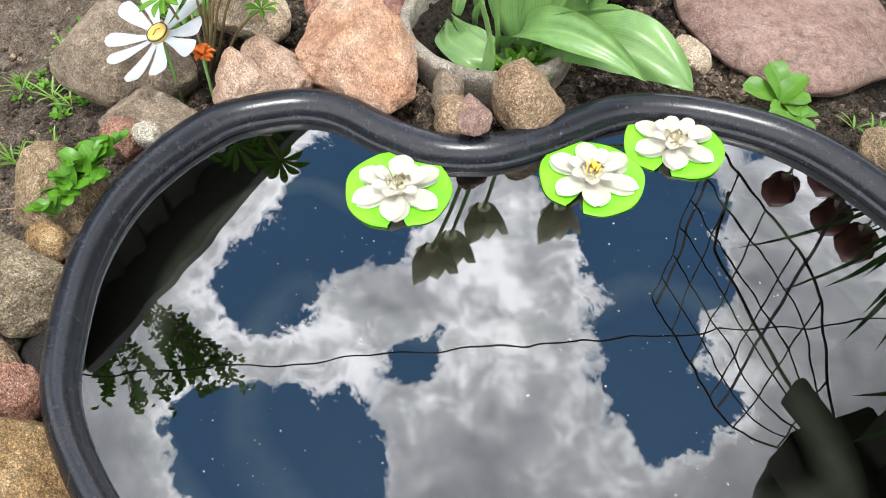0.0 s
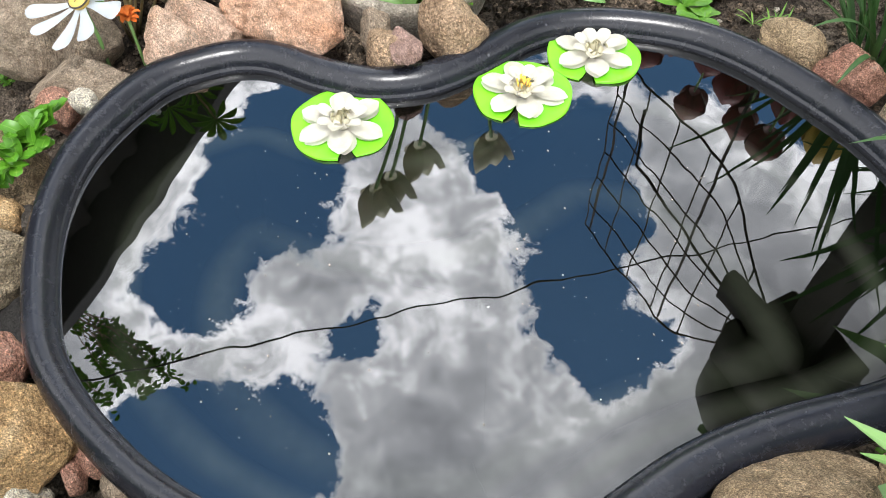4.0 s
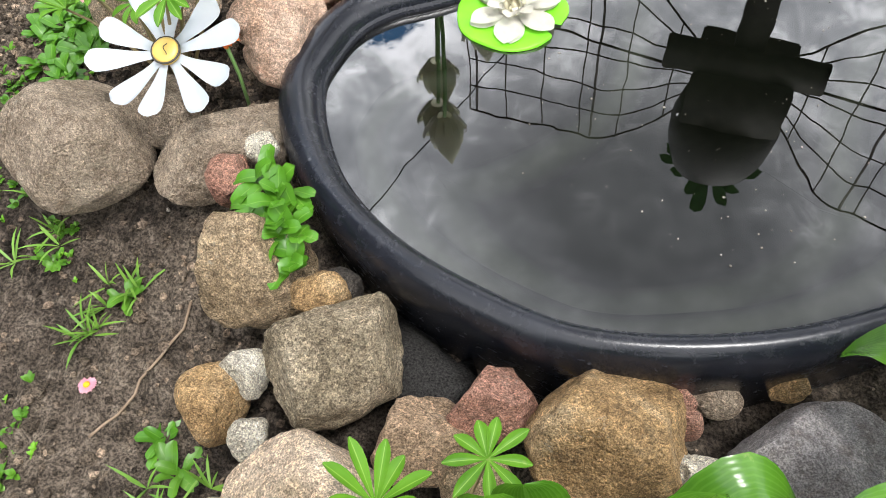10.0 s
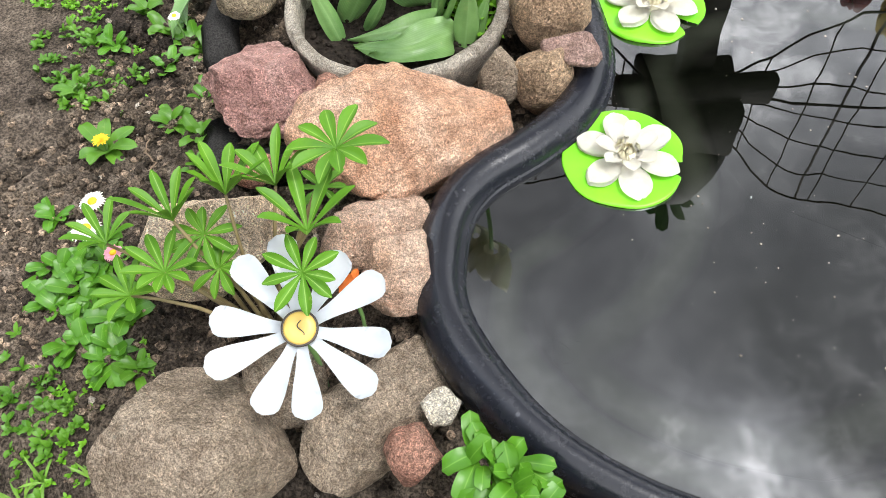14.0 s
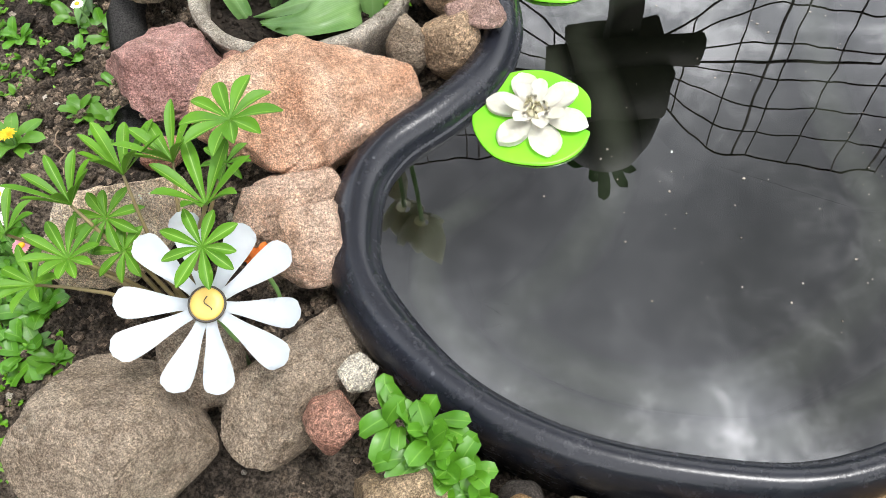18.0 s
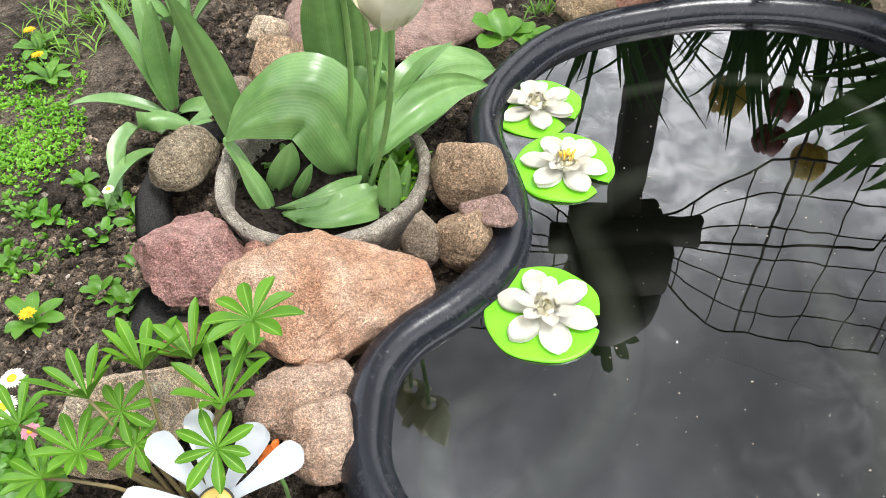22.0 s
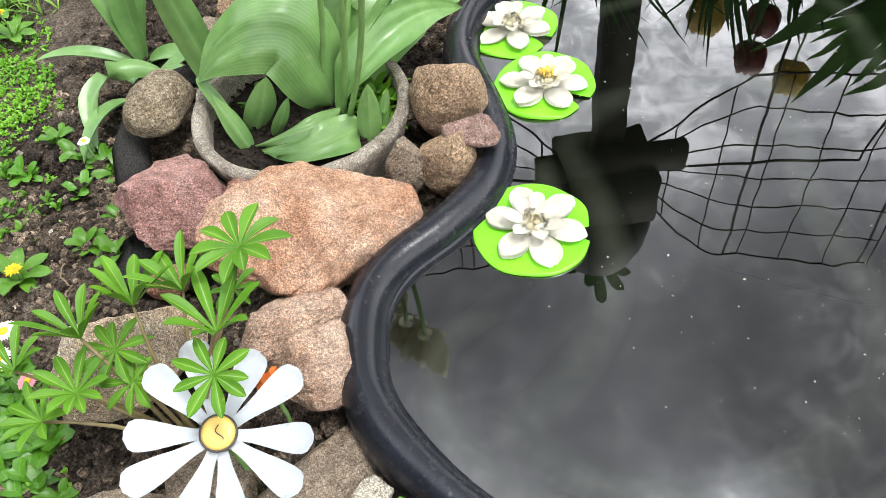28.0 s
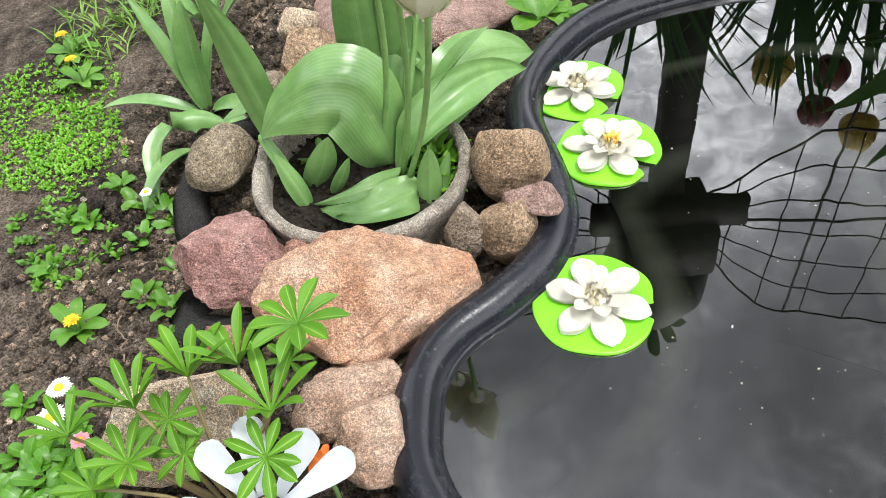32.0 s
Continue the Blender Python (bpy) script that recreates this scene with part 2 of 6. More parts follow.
ROCK = {
    "tan": rock_mat("tan_granite", (0.20, 0.145, 0.085), (0.37, 0.28, 0.18), (0.50, 0.40, 0.27)),
    "golden": rock_mat("golden_stone", (0.22, 0.135, 0.06), (0.42, 0.28, 0.14), (0.55, 0.42, 0.26)),
    "grey": rock_mat("grey_granite", (0.16, 0.13, 0.085), (0.33, 0.275, 0.195), (0.47, 0.41, 0.31), 0.8),
    "taupe": rock_mat("taupe_stone", (0.21, 0.165, 0.12), (0.34, 0.275, 0.21), (0.43, 0.36, 0.28), 0.35),
    "orange": rock_mat("pink_orange_granite", (0.46, 0.24, 0.145), (0.63, 0.395, 0.275), (0.74, 0.54, 0.42), 0.12, stain=(0.42, 0.25, 0.15)),
    "peach": rock_mat("peach_granite", (0.46, 0.30, 0.21), (0.61, 0.44, 0.34), (0.70, 0.57, 0.46), 0.2, stain=(0.55, 0.25, 0.14)),
    "red": rock_mat("red_porphyry", (0.27, 0.14, 0.125), (0.47, 0.275, 0.245), (0.64, 0.46, 0.42), 0.15, stain=(0.20, 0.12, 0.11)),
    "rose": rock_mat("rose_stone", (0.26, 0.125, 0.09), (0.40, 0.22, 0.165), (0.50, 0.32, 0.25), 0.6),
    "brown": rock_mat("brown_sandstone", (0.22, 0.15, 0.095), (0.40, 0.285, 0.19), (0.53, 0.41, 0.29), 0.5, 0.8),
    "beige": rock_mat("beige_granite", (0.40, 0.31, 0.21), (0.62, 0.50, 0.38), (0.74, 0.65, 0.53), 0.6),
    "white": rock_mat("white_limestone", (0.36, 0.33, 0.26), (0.62, 0.58, 0.49), (0.78, 0.75, 0.67), 0.5, stain=(0.25, 0.23, 0.15)),
    "slate": rock_mat("smooth_grey_stone", (0.21, 0.195, 0.195), (0.32, 0.30, 0.30), (0.43, 0.41, 0.41), 0.25, rough=0.7),
    "slab": rock_mat("pink_concrete_slab", (0.28, 0.18, 0.155), (0.37, 0.25, 0.215), (0.43, 0.31, 0.27), 0.05, rough=0.9, lichen=0.1),
    "dark": rock_mat("dark_stone", (0.035, 0.03, 0.028), (0.07, 0.062, 0.055), (0.13, 0.115, 0.10), 0.4),
}


def soil_mat(name="garden_soil", vary=0.0):
    m = Mat(name, 0.95, spec=0.15)
    big = m.noise(3.2, 6, 0.6, 0.3)
    mid = m.noise(38, 6, 0.7)
    fine = m.noise(260, 3, 0.7)
    dark = m.ramp(mid, (0.34, (0.020, 0.016, 0.012)), (0.52, (0.062, 0.049, 0.039)), (0.70, (0.15, 0.122, 0.098)))
    dry = m.ramp(mid, (0.32, (0.085, 0.067, 0.051)), (0.55, (0.205, 0.165, 0.128)), (0.75, (0.37, 0.31, 0.245)))
    sep = m.t.nodes.new("ShaderNodeSeparateXYZ")
    m.t.links.new(m.co, sep.inputs[0])
    path = m.math("ADD", m.math("MULTIPLY", m.math("ADD", sep.outputs[0], 0.54), -1.2), m.math("MULTIPLY", m.math("ADD", sep.outputs[1], 0.25), -0.45))
    big = m.math("ADD", big, m.math("MULTIPLY", m.math("MINIMUM", m.math("MAXIMUM", path, 0.0), 0.5), 0.34))
    col = m.mix(m.ramp(big, (0.42, (0, 0, 0)), (0.62, (0.9, 0.9, 0.9))), dark, dry)
    col = m.mix(0.75, col, m.mix(1.0, col, m.ramp(fine, (0.40, (0.25, 0.25, 0.25)), (0.60, (1.8, 1.78, 1.74))), "MULTIPLY"))
    if vary:
        col = m.mix(vary, col, m.mix(1.0, col, m.ramp(m.island(), (0.0, (0.35, 0.35, 0.35)), (0.7, (1.4, 1.36, 1.3)), (1.0, (3.2, 3.0, 2.8))), "MULTIPLY"))
    m.color(col)
    m.bump(m.math("ADD", m.math("MULTIPLY", mid, 1.4), m.math("MULTIPLY", fine, 0.6)), 1.0, 0.02)
    return m.m


def black_plastic():
    m = Mat("black_pond_plastic", 0.34, spec=0.42)
    smear = m.noise(7, 7, 0.65, 0.7)
    dust = m.ramp(m.noise(60, 6, 0.75), (0.55, (0, 0, 0)), (0.72, (1, 1, 1)))
    col = m.ramp(smear, (0.3, (0.007, 0.0078, 0.011)), (0.7, (0.012, 0.0135, 0.019)))
    scuff = m.ramp(m.cells(26), (0.03, (1, 1, 1)), (0.075, (0, 0, 0)))
    col = m.mix(m.math("MULTIPLY", dust, 0.14), col, (0.12, 0.12, 0.125))
    rub = m.ramp(m.noise(190, 5, 0.8, 0.3), (0.66, (0, 0, 0)), (0.72, (1, 1, 1)))
    worn = m.ramp(m.noise(13, 4, 0.6), (0.45, (0, 0, 0)), (0.62, (1, 1, 1)))
    col = m.mix(m.math("MULTIPLY", m.math("MULTIPLY", rub, worn), 0.5), col, (0.26, 0.265, 0.28))
    col = m.mix(m.math("MULTIPLY", m.math("MULTIPLY", scuff, worn), 0.45), col, (0.24, 0.245, 0.26))
    m.color(col)
    m.rough(m.ramp(m.math("ADD", m.math("MULTIPLY", smear, 0.6), m.math("MULTIPLY", dust, 0.3)), (0.25, (0.23, 0.23, 0.23)), (0.65, (0.37, 0.37, 0.37))))
    m.bump(m.noise(24, 7, 0.7), 0.22, 0.003)
    return m.m


def leaf_mat(name, a, b, vein, rough=0.42, stripes=0.0, thin=0.22, rib=0.3, relief=0.14, sheen=0.45):
    """Leaf green with veins; u runs along the width of the leaf in the uv map."""
    m = Mat(name, rough, spec=sheen)
    uv = m.t.nodes.new("ShaderNodeUVMap").outputs[0]
    sep = m.t.nodes.new("ShaderNodeSeparateXYZ")
    m.t.links.new(uv, sep.inputs[0])
    n = m.noise(18, 4, 0.6)
    col = m.ramp(n, (0.32, a), (0.68, b))
    rnd = m.island()
    col = m.mix(m.math("MULTIPLY", rnd, 0.35), col, b)
    mid = m.ramp(m.math("ABSOLUTE", m.math("SUBTRACT", sep.outputs[0], 0.5)), (0.015, (1, 1, 1)), (0.05, (0, 0, 0)))
    col = m.mix(m.math("MULTIPLY", mid, rib), col, vein)
    h = n
    if stripes:
        w = m.math("SINE", m.math("MULTIPLY", sep.outputs[0], stripes))
        line = m.ramp(w, (0.2, (0, 0, 0)), (0.95, (1, 1, 1)))
        col = m.mix(m.math("MULTIPLY", line, 0.12), col, vein)
        h = m.math("ADD", m.math("MULTIPLY", w, relief), n)
    spot = m.ramp(m.noise(70, 3, 0.6), (0.66, (0, 0, 0)), (0.74, (1, 1, 1)))
    col = m.mix(m.math("MULTIPLY", spot, 0.25), col, (0.40, 0.42, 0.16))
    m.color(col)
    m.bump(h, 0.25, 0.003)
    tr = m.t.nodes.new("ShaderNodeBsdfTranslucent")
    m.t.links.new(col, tr.inputs["Color"])
    mx = m.t.nodes.new("ShaderNodeMixShader")
    mx.inputs[0].default_value = thin
    m.t.links.new(m.b.outputs[0], mx.inputs[1])
    m.t.links.new(tr.outputs[0], mx.inputs[2])
    m.t.links.new(mx.outputs[0], m.t.nodes["Material Output"].inputs["Surface"])
    return m.m


def plain_mat(name, a, b, rough=0.5, scale=40, spec=0.4, bump=0.2, metal=0.0, thin=0.0):
    m = Mat(name, rough, metal, spec)
    n = m.noise(scale, 5, 0.6)
    col = m.ramp(n, (0.3, a), (0.7, b))
    m.color(col)
    m.bump(n, bump, 0.002)
    if thin:
        tr = m.t.nodes.new("ShaderNodeBsdfTranslucent")
        m.t.links.new(col, tr.inputs["Color"])
        mx = m.t.nodes.new("ShaderNodeMixShader")
        mx.inputs[0].default_value = thin
        m.t.links.new(m.b.outputs[0], mx.inputs[1])
        m.t.links.new(tr.outputs[0], mx.inputs[2])
        m.t.links.new(mx.outputs[0], m.t.nodes["Material Output"].inputs["Surface"])
    return m.m


def water_mat():
    m = Mat("pond_water", 0.0)
    t = m.t
    gl = t.nodes.new("ShaderNodeBsdfGlossy")
    gl.inputs["Roughness"].default_value, gl.inputs["Color"].default_value = 0.0, (0.97, 0.98, 1.0, 1)
    tp = t.nodes.new("ShaderNodeBsdfTransparent")
    tp.inputs["Color"].default_value = (0.31, 0.33, 0.30, 1)
    # faint ripples: the normal sways a few thousandths
    sway = t.nodes.new("ShaderNodeTexNoise")
    for k, v in (("Scale", 20.0), ("Detail", 0.0), ("Distortion", 0.3)):
        sway.inputs[k].default_value = v
    t.links.new(m.co, sway.inputs["Vector"])
    lean = t.nodes.new("ShaderNodeVectorMath")
    lean.operation = "MULTIPLY_ADD"
    t.links.new(sway.outputs["Color"], lean.inputs[0])
    lean.inputs[1].default_value, lean.inputs[2].default_value = (0.008, 0.008, 0.0), (-0.004, -0.004, 1.0)
    flat = t.nodes.new("ShaderNodeVectorMath")
    flat.operation = "NORMALIZE"
    t.links.new(lean.outputs[0], flat.inputs[0])
    t.links.new(flat.outputs[0], gl.inputs["Normal"])
    fr = t.nodes.new("ShaderNodeFresnel")
    fr.inputs["IOR"].default_value = WATER_IOR
    mx = t.nodes.new("ShaderNodeMixShader")
    t.links.new(fr.outputs[0], mx.inputs[0])
    t.links.new(tp.outputs[0], mx.inputs[1])
    t.links.new(gl.outputs[0], mx.inputs[2])
    t.links.new(mx.outputs[0], t.nodes["Material Output"].inputs["Surface"])
    return m.m


def shelf_band_mat():
    """The basin's dark tone, turning pale along the middle of its strip."""
    m = Mat("pale_shelf_band", 0.9, spec=0.1)
    sep = m.t.nodes.new("ShaderNodeSeparateXYZ")
    m.t.links.new(m.t.nodes.new("ShaderNodeUVMap").outputs[0], sep.inputs[0])
    thick = m.math("SINE", m.math("MULTIPLY", sep.outputs[1], math.pi))
    thick = m.math("MULTIPLY", m.math("MULTIPLY", thick, thick), m.ramp(m.noise(5, 4, 0.6), (0.35, (0.35, 0.35, 0.35)), (0.65, (1, 1, 1))))
    m.color(m.mix(thick, (0.034, 0.037, 0.029), (0.40, 0.41, 0.35)))
    return m.m


SOIL = soil_mat()
CRUMB = soil_mat("soil_clod", 1.0)
PLASTIC = black_plastic()
SILT = plain_mat("silted_black_plastic", (0.020, 0.022, 0.017), (0.052, 0.057, 0.044), 0.8, 3, 0.1, 0.0)
POT_SOIL = plain_mat("dark_potting_soil", (0.006, 0.005, 0.004), (0.040, 0.032, 0.025), 0.95, 160, 0.1, 1.0)
SHELF_BAND = shelf_band_mat()
WATER = water_mat()
TULIP_LEAF = leaf_mat("tulip_leaf", (0.080, 0.190, 0.046), (0.175, 0.315, 0.098), (0.36, 0.50, 0.24), 0.30, 150.0, 0.14, 0.15, 0.035, 0.5)
BROAD_LEAF = leaf_mat("broad_glossy_leaf", (0.028, 0.100, 0.008), (0.076, 0.200, 0.013), (0.18, 0.34, 0.06), 0.24, 110.0, 0.18, 0.25, 0.05, 0.5)
LUPIN_LEAF = leaf_mat("lupin_leaf", (0.052, 0.150, 0.010), (0.104, 0.250, 0.016), (0.28, 0.43, 0.09), 0.46, 0.0, 0.12, 0.5, 0.14, 0.22)
BRIGHT_LEAF = leaf_mat("bright_salad_leaf", (0.040, 0.145, 0.008), (0.090, 0.250, 0.014), (0.24, 0.44, 0.08), 0.4, thin=0.15)
WEED_LEAF = leaf_mat("weed_leaf", (0.045, 0.145, 0.010), (0.115, 0.275, 0.022), (0.17, 0.30, 0.06), 0.42)
CRESS = leaf_mat("tiny_bright_leaf", (0.085, 0.25, 0.010), (0.17, 0.39, 0.022), (0.26, 0.46, 0.08), 0.45, thin=0.15)
GRASS_LEAF = leaf_mat("grass_blade", (0.10, 0.24, 0.03), (0.20, 0.36, 0.05), (0.25, 0.38, 0.10), 0.5)
DARK_LEAF = leaf_mat("dark_border_leaf", (0.025, 0.07, 0.02), (0.05, 0.12, 0.03), (0.08, 0.15, 0.05), 0.5)
STEM = plain_mat("green_stem", (0.13, 0.26, 0.07), (0.20, 0.34, 0.11), 0.5)
RED_STEM = plain_mat("reddish_stem", (0.16, 0.13, 0.06), (0.25, 0.19, 0.09), 0.5)
TULIP_WHITE = plain_mat("cream_tulip_petal", (0.52, 0.52, 0.34), (0.66, 0.64, 0.50), 0.5, 30, thin=0.03)
FOAM_WHITE = plain_mat("white_foam_petal", (0.73, 0.70, 0.61), (0.85, 0.835, 0.78), 0.6, 55, bump=0.6, thin=0.28)
FOAM_EDGE = plain_mat("cream_foam_heart", (0.72, 0.67, 0.46), (0.86, 0.82, 0.66), 0.6, 80, bump=0.4)
STAMEN = plain_mat("yellow_stamen", (0.75, 0.42, 0.05), (0.85, 0.58, 0.12), 0.6)
PAD = plain_mat("lime_foam_pad", (0.10, 0.43, 0.008), (0.19, 0.58, 0.02), 0.35, 9, bump=0.15)
DAISY_WHITE = plain_mat("white_plastic_petal", (0.66, 0.71, 0.75), (0.78, 0.81, 0.83), 0.28, 12, 0.5, 0.05, thin=0.15)
DAISY_HEART = plain_mat("yellow_plastic_cap", (0.50, 0.33, 0.06), (0.62, 0.45, 0.12), 0.4, 14, 0.5, 0.1)
RUBBER = plain_mat("dark_rubber_ring", (0.03, 0.025, 0.02), (0.06, 0.05, 0.04), 0.6)
ORANGE_FLOWER = plain_mat("orange_fabric_petal", (0.50, 0.10, 0.012), (0.66, 0.22, 0.05), 0.8, 60, 0.2, 0.4, thin=0.2)
CONCRETE = rock_mat("weathered_concrete", (0.27, 0.24, 0.195), (0.44, 0.40, 0.34), (0.56, 0.52, 0.45), 0.1, stain=(0.13, 0.12, 0.08))
LINER = plain_mat("pond_liner", (0.012, 0.012, 0.012), (0.105, 0.10, 0.094), 0.85, 420, 0.2, 1.0)
WOOD = plain_mat("weathered_post_wood", (0.022, 0.02, 0.015), (0.05, 0.045, 0.034), 0.8, 25, 0.2, 0.5)
WIRE = plain_mat("rusty_wire", (0.03, 0.025, 0.02), (0.07, 0.05, 0.04), 0.7)
CLAY = plain_mat("dark_clay_pot", (0.02, 0.018, 0.015), (0.045, 0.04, 0.032), 0.7)
CABLE = plain_mat("black_cable", (0.015, 0.015, 0.015), (0.03, 0.03, 0.03), 0.6)
RED_TULIP = plain_mat("dark_red_tulip_petal", (0.10, 0.012, 0.012), (0.19, 0.03, 0.025), 0.5, thin=0.06)
YELLOW_TULIP = plain_mat("yellow_tulip_petal", (0.42, 0.28, 0.03), (0.55, 0.40, 0.07), 0.5, thin=0.08)
YELLOW = plain_mat("dandelion_yellow", (0.72, 0.40, 0.01), (0.85, 0.58, 0.03), 0.7, 200, thin=0.2)
PINK = plain_mat("pink_petal", (0.62, 0.24, 0.32), (0.78, 0.45, 0.50), 0.6, thin=0.2)
TWIG = plain_mat("dry_twig", (0.16, 0.11, 0.07), (0.30, 0.22, 0.15), 0.8)
SHED_WOOD = plain_mat("dark_shed_boards", (0.035, 0.032, 0.03), (0.07, 0.065, 0.06), 0.8, 12)
ROOFING = plain_mat("dark_roofing_felt", (0.03, 0.03, 0.03), (0.06, 0.06, 0.06), 0.8)
PEBBLE = rock_mat("pale_pebble", (0.22, 0.19, 0.15), (0.42, 0.38, 0.32), (0.60, 0.56, 0.50), 0.5)


# ---- mesh helpers ----
def part(name, bm, material, parent=None, label="", smooth=True):
    """Links a bmesh as one mesh object, under a thing or a part if one is given."""
    me = bpy.data.meshes.new(name)
    bm.to_mesh(me)
    bm.free()
    me.materials.append(material)
    if smooth:
        me.polygons.foreach_set("use_smooth", [True] * len(me.polygons))
    ob = new(name, me)
    if parent is not None:
        ob.parent = parent
    if label:
        ob["label"] = label
    return ob


def thing(name, x, y, z, label, category, group="", rz=0.0, kind=""):
    ob = new(name)
    ob.empty_display_size = 0.02
    ob.matrix_world = pose(x, y, z, 0, 0, rz)
    return tagged(ob, label, category, group, kind)


def grid_faces(bm, rows, close=False):
    """Faces between rows of vertices; returns the uv of each vertex by index when asked later."""
    uv = bm.loops.layers.uv.verify()
    n = len(rows)
    for i in range(n - 1):
        m = len(rows[i])
        for j in range(m if close else m - 1):
            k = (j + 1) % m
            f = bm.faces.new((rows[i][j], rows[i][k], rows[i + 1][k], rows[i + 1][j]))
            us = (j, j + 1, j + 1, j)
            vs = (i, i, i + 1, i + 1)
            for lp, a, b in zip(f.loops, us, vs):
                lp[uv].uv = (a / (m if close else m - 1), b / (n - 1))


def sweep(bm, pts, radii, sides=8, cap=True):
    """A round tube along points."""
    rows = []
    prev = None
    for i, p in enumerate(pts):
        p = Vector(p)
        d = (Vector(pts[min(i + 1, len(pts) - 1)]) - Vector(pts[max(i - 1, 0)])).normalized()
        if prev is None:
            prev = d.orthogonal().normalized()
        prev = (prev - d * prev.dot(d)).normalized()
        side = d.cross(prev)
        r = radii[i] if hasattr(radii, "__len__") else radii
        rows.append([bm.verts.new(p + (prev * math.cos(a) + side * math.sin(a)) * r) for a in (2 * math.pi * k / sides for k in range(sides))])
    grid_faces(bm, rows, True)
    if cap:
        bm.faces.new(rows[0][::-1])
        bm.faces.new(rows[-1])
    return bm


def blade(bm, base, az, length, width, rise=60.0, droop=70.0, fold=0.25, twist=0.0, n=9, shape=0.55, wave=0.0, m=5, tip=1.0, seed=0):
    """A leaf from base: az is its heading, rise the angle at which it leaves, droop how far it bends over (degrees)."""
    h = Vector((math.cos(radians(az)), math.sin(radians(az)), 0))
    side0 = Vector((-h.y, h.x, 0))
    p = Vector(base)
    rows = []
    for i in range(n + 1):
        s = i / n
        a = radians(rise - droop * s ** 1.3)
        d = h * math.cos(a) + Vector((0, 0, math.sin(a)))
        nrm = -h * math.sin(a) + Vector((0, 0, math.cos(a)))
        tw = radians(twist) * s
        side = side0 * math.cos(tw) + nrm * math.sin(tw)
        nn = nrm * math.cos(tw) - side0 * math.sin(tw)
        # the width swells to the leaf's belly, then narrows to a point
        ws = (s / shape) ** 0.6 * (2 - (s / shape) ** 0.6) if s < shape else max(0.0, 1 - ((s - shape) / (1 - shape)) ** 2) ** (0.75 * tip)
        w = width * max(ws, 0.10 if i == 0 else 0.02) / 2
        row = []
        for j in range(m):
            u = 2 * j / (m - 1) - 1
            ripple = wave * width * math.sin(9 * s + 2.5 * u + seed) * abs(u)
            row.append(bm.verts.new(p + side * u * w + nn * (fold * w * u * u + ripple)))
        rows.append(row)
        p = p + d * (length / n)
    grid_faces(bm, rows)
    return p


def ribbon(bm, pts, width, sides, fold=0.25, n=20, m=9, shape=0.5, wave=0.0, tip=0.8, seed=0, pleat=0.0):
    """A leaf along the points of its midrib; sides: the direction of its width at each point."""
    P, S = [Vector(p) for p in pts], [Vector(q).normalized() for q in sides]
    k = len(P) - 1

    def at(s):
        j = min(int(s * k), k - 1)
        f = s * k - j
        p0, p1, p2, p3 = P[max(j - 1, 0)], P[j], P[j + 1], P[min(j + 2, k)]
        q = 0.5 * ((2 * p1) + (p2 - p0) * f + (2 * p0 - 5 * p1 + 4 * p2 - p3) * f * f + (3 * p1 - p0 - 3 * p2 + p3) * f ** 3)
        return q, S[min(j, len(S) - 1)].lerp(S[min(j + 1, len(S) - 1)], f)

    rows = []
    for i in range(n + 1):
        s = i / n
        p, sd = at(s)
        d = (at(min(1.0, s + 0.02))[0] - at(max(0.0, s - 0.02))[0]).normalized()
        sd = (sd - d * sd.dot(d)).normalized()
        nn = d.cross(sd)
        ws = (s / shape) ** 0.6 * (2 - (s / shape) ** 0.6) if s < shape else max(0.0, 1 - ((s - shape) / (1 - shape)) ** 2) ** tip
        w = width * max(ws, 0.14 if i == 0 else 0.02) / 2
        rows.append([bm.verts.new(p + sd * u * w + nn * (fold * w * u * u + pleat * w * math.cos(8.2 * u + 1.5 * s + seed) + wave * width * math.sin(11 * s + 2 * u + seed) * abs(u) * u)) for u in (2 * j / (m - 1) - 1 for j in range(m))])
    grid_faces(bm, rows)


def lathe(bm, profile, sides=48):
    rows = [[bm.verts.new((r * math.cos(2 * math.pi * k / sides), r * math.sin(2 * math.pi * k / sides), z)) for k in range(sides)] for r, z in profile]
    grid_faces(bm, rows, True)
    return bm


def box(bm, x0, y0, z0, x1, y1, z1, bev=0.004):
    r = bmesh.ops.create_cube(bm, size=1.0)
    for v in r["verts"]:
        v.co = Vector((x0 + (v.co.x + 0.5) * (x1 - x0), y0 + (v.co.y + 0.5) * (y1 - y0), z0 + (v.co.z + 0.5) * (z1 - z0)))
    if bev:
        es = list({e for v in r["verts"] for e in v.link_edges})
        bmesh.ops.bevel(bm, geom=es, offset=bev, segments=2, affect="EDGES")


# ---- the plan ----
RIM = [(0.107, -0.433), (0.200, -0.445), (0.298, -0.425), (0.394, -0.387), (0.463, -0.343), (0.522, -0.298), (0.584, -0.233), (0.638, -0.143), (0.672, -0.040),
       (0.664, 0.045), (0.655, 0.150), (0.668, 0.260), (0.692, 0.360), (0.703, 0.450), (0.688, 0.540), (0.635, 0.612), (0.533, 0.665), (0.400, 0.686), (0.300, 0.677), (0.176, 0.648),
       (0.090, 0.605), (0.030, 0.548), (-0.025, 0.465), (-0.050, 0.370), (-0.032, 0.270), (-0.023, 0.190), (-0.030, 0.137), (-0.055, 0.081), (-0.112, 0.024), (-0.168, -0.016),
       (-0.204, -0.068), (-0.214, -0.130), (-0.212, -0.190), (-0.182, -0.255), (-0.122, -0.328), (-0.056, -0.376), (0.019, -0.411)]
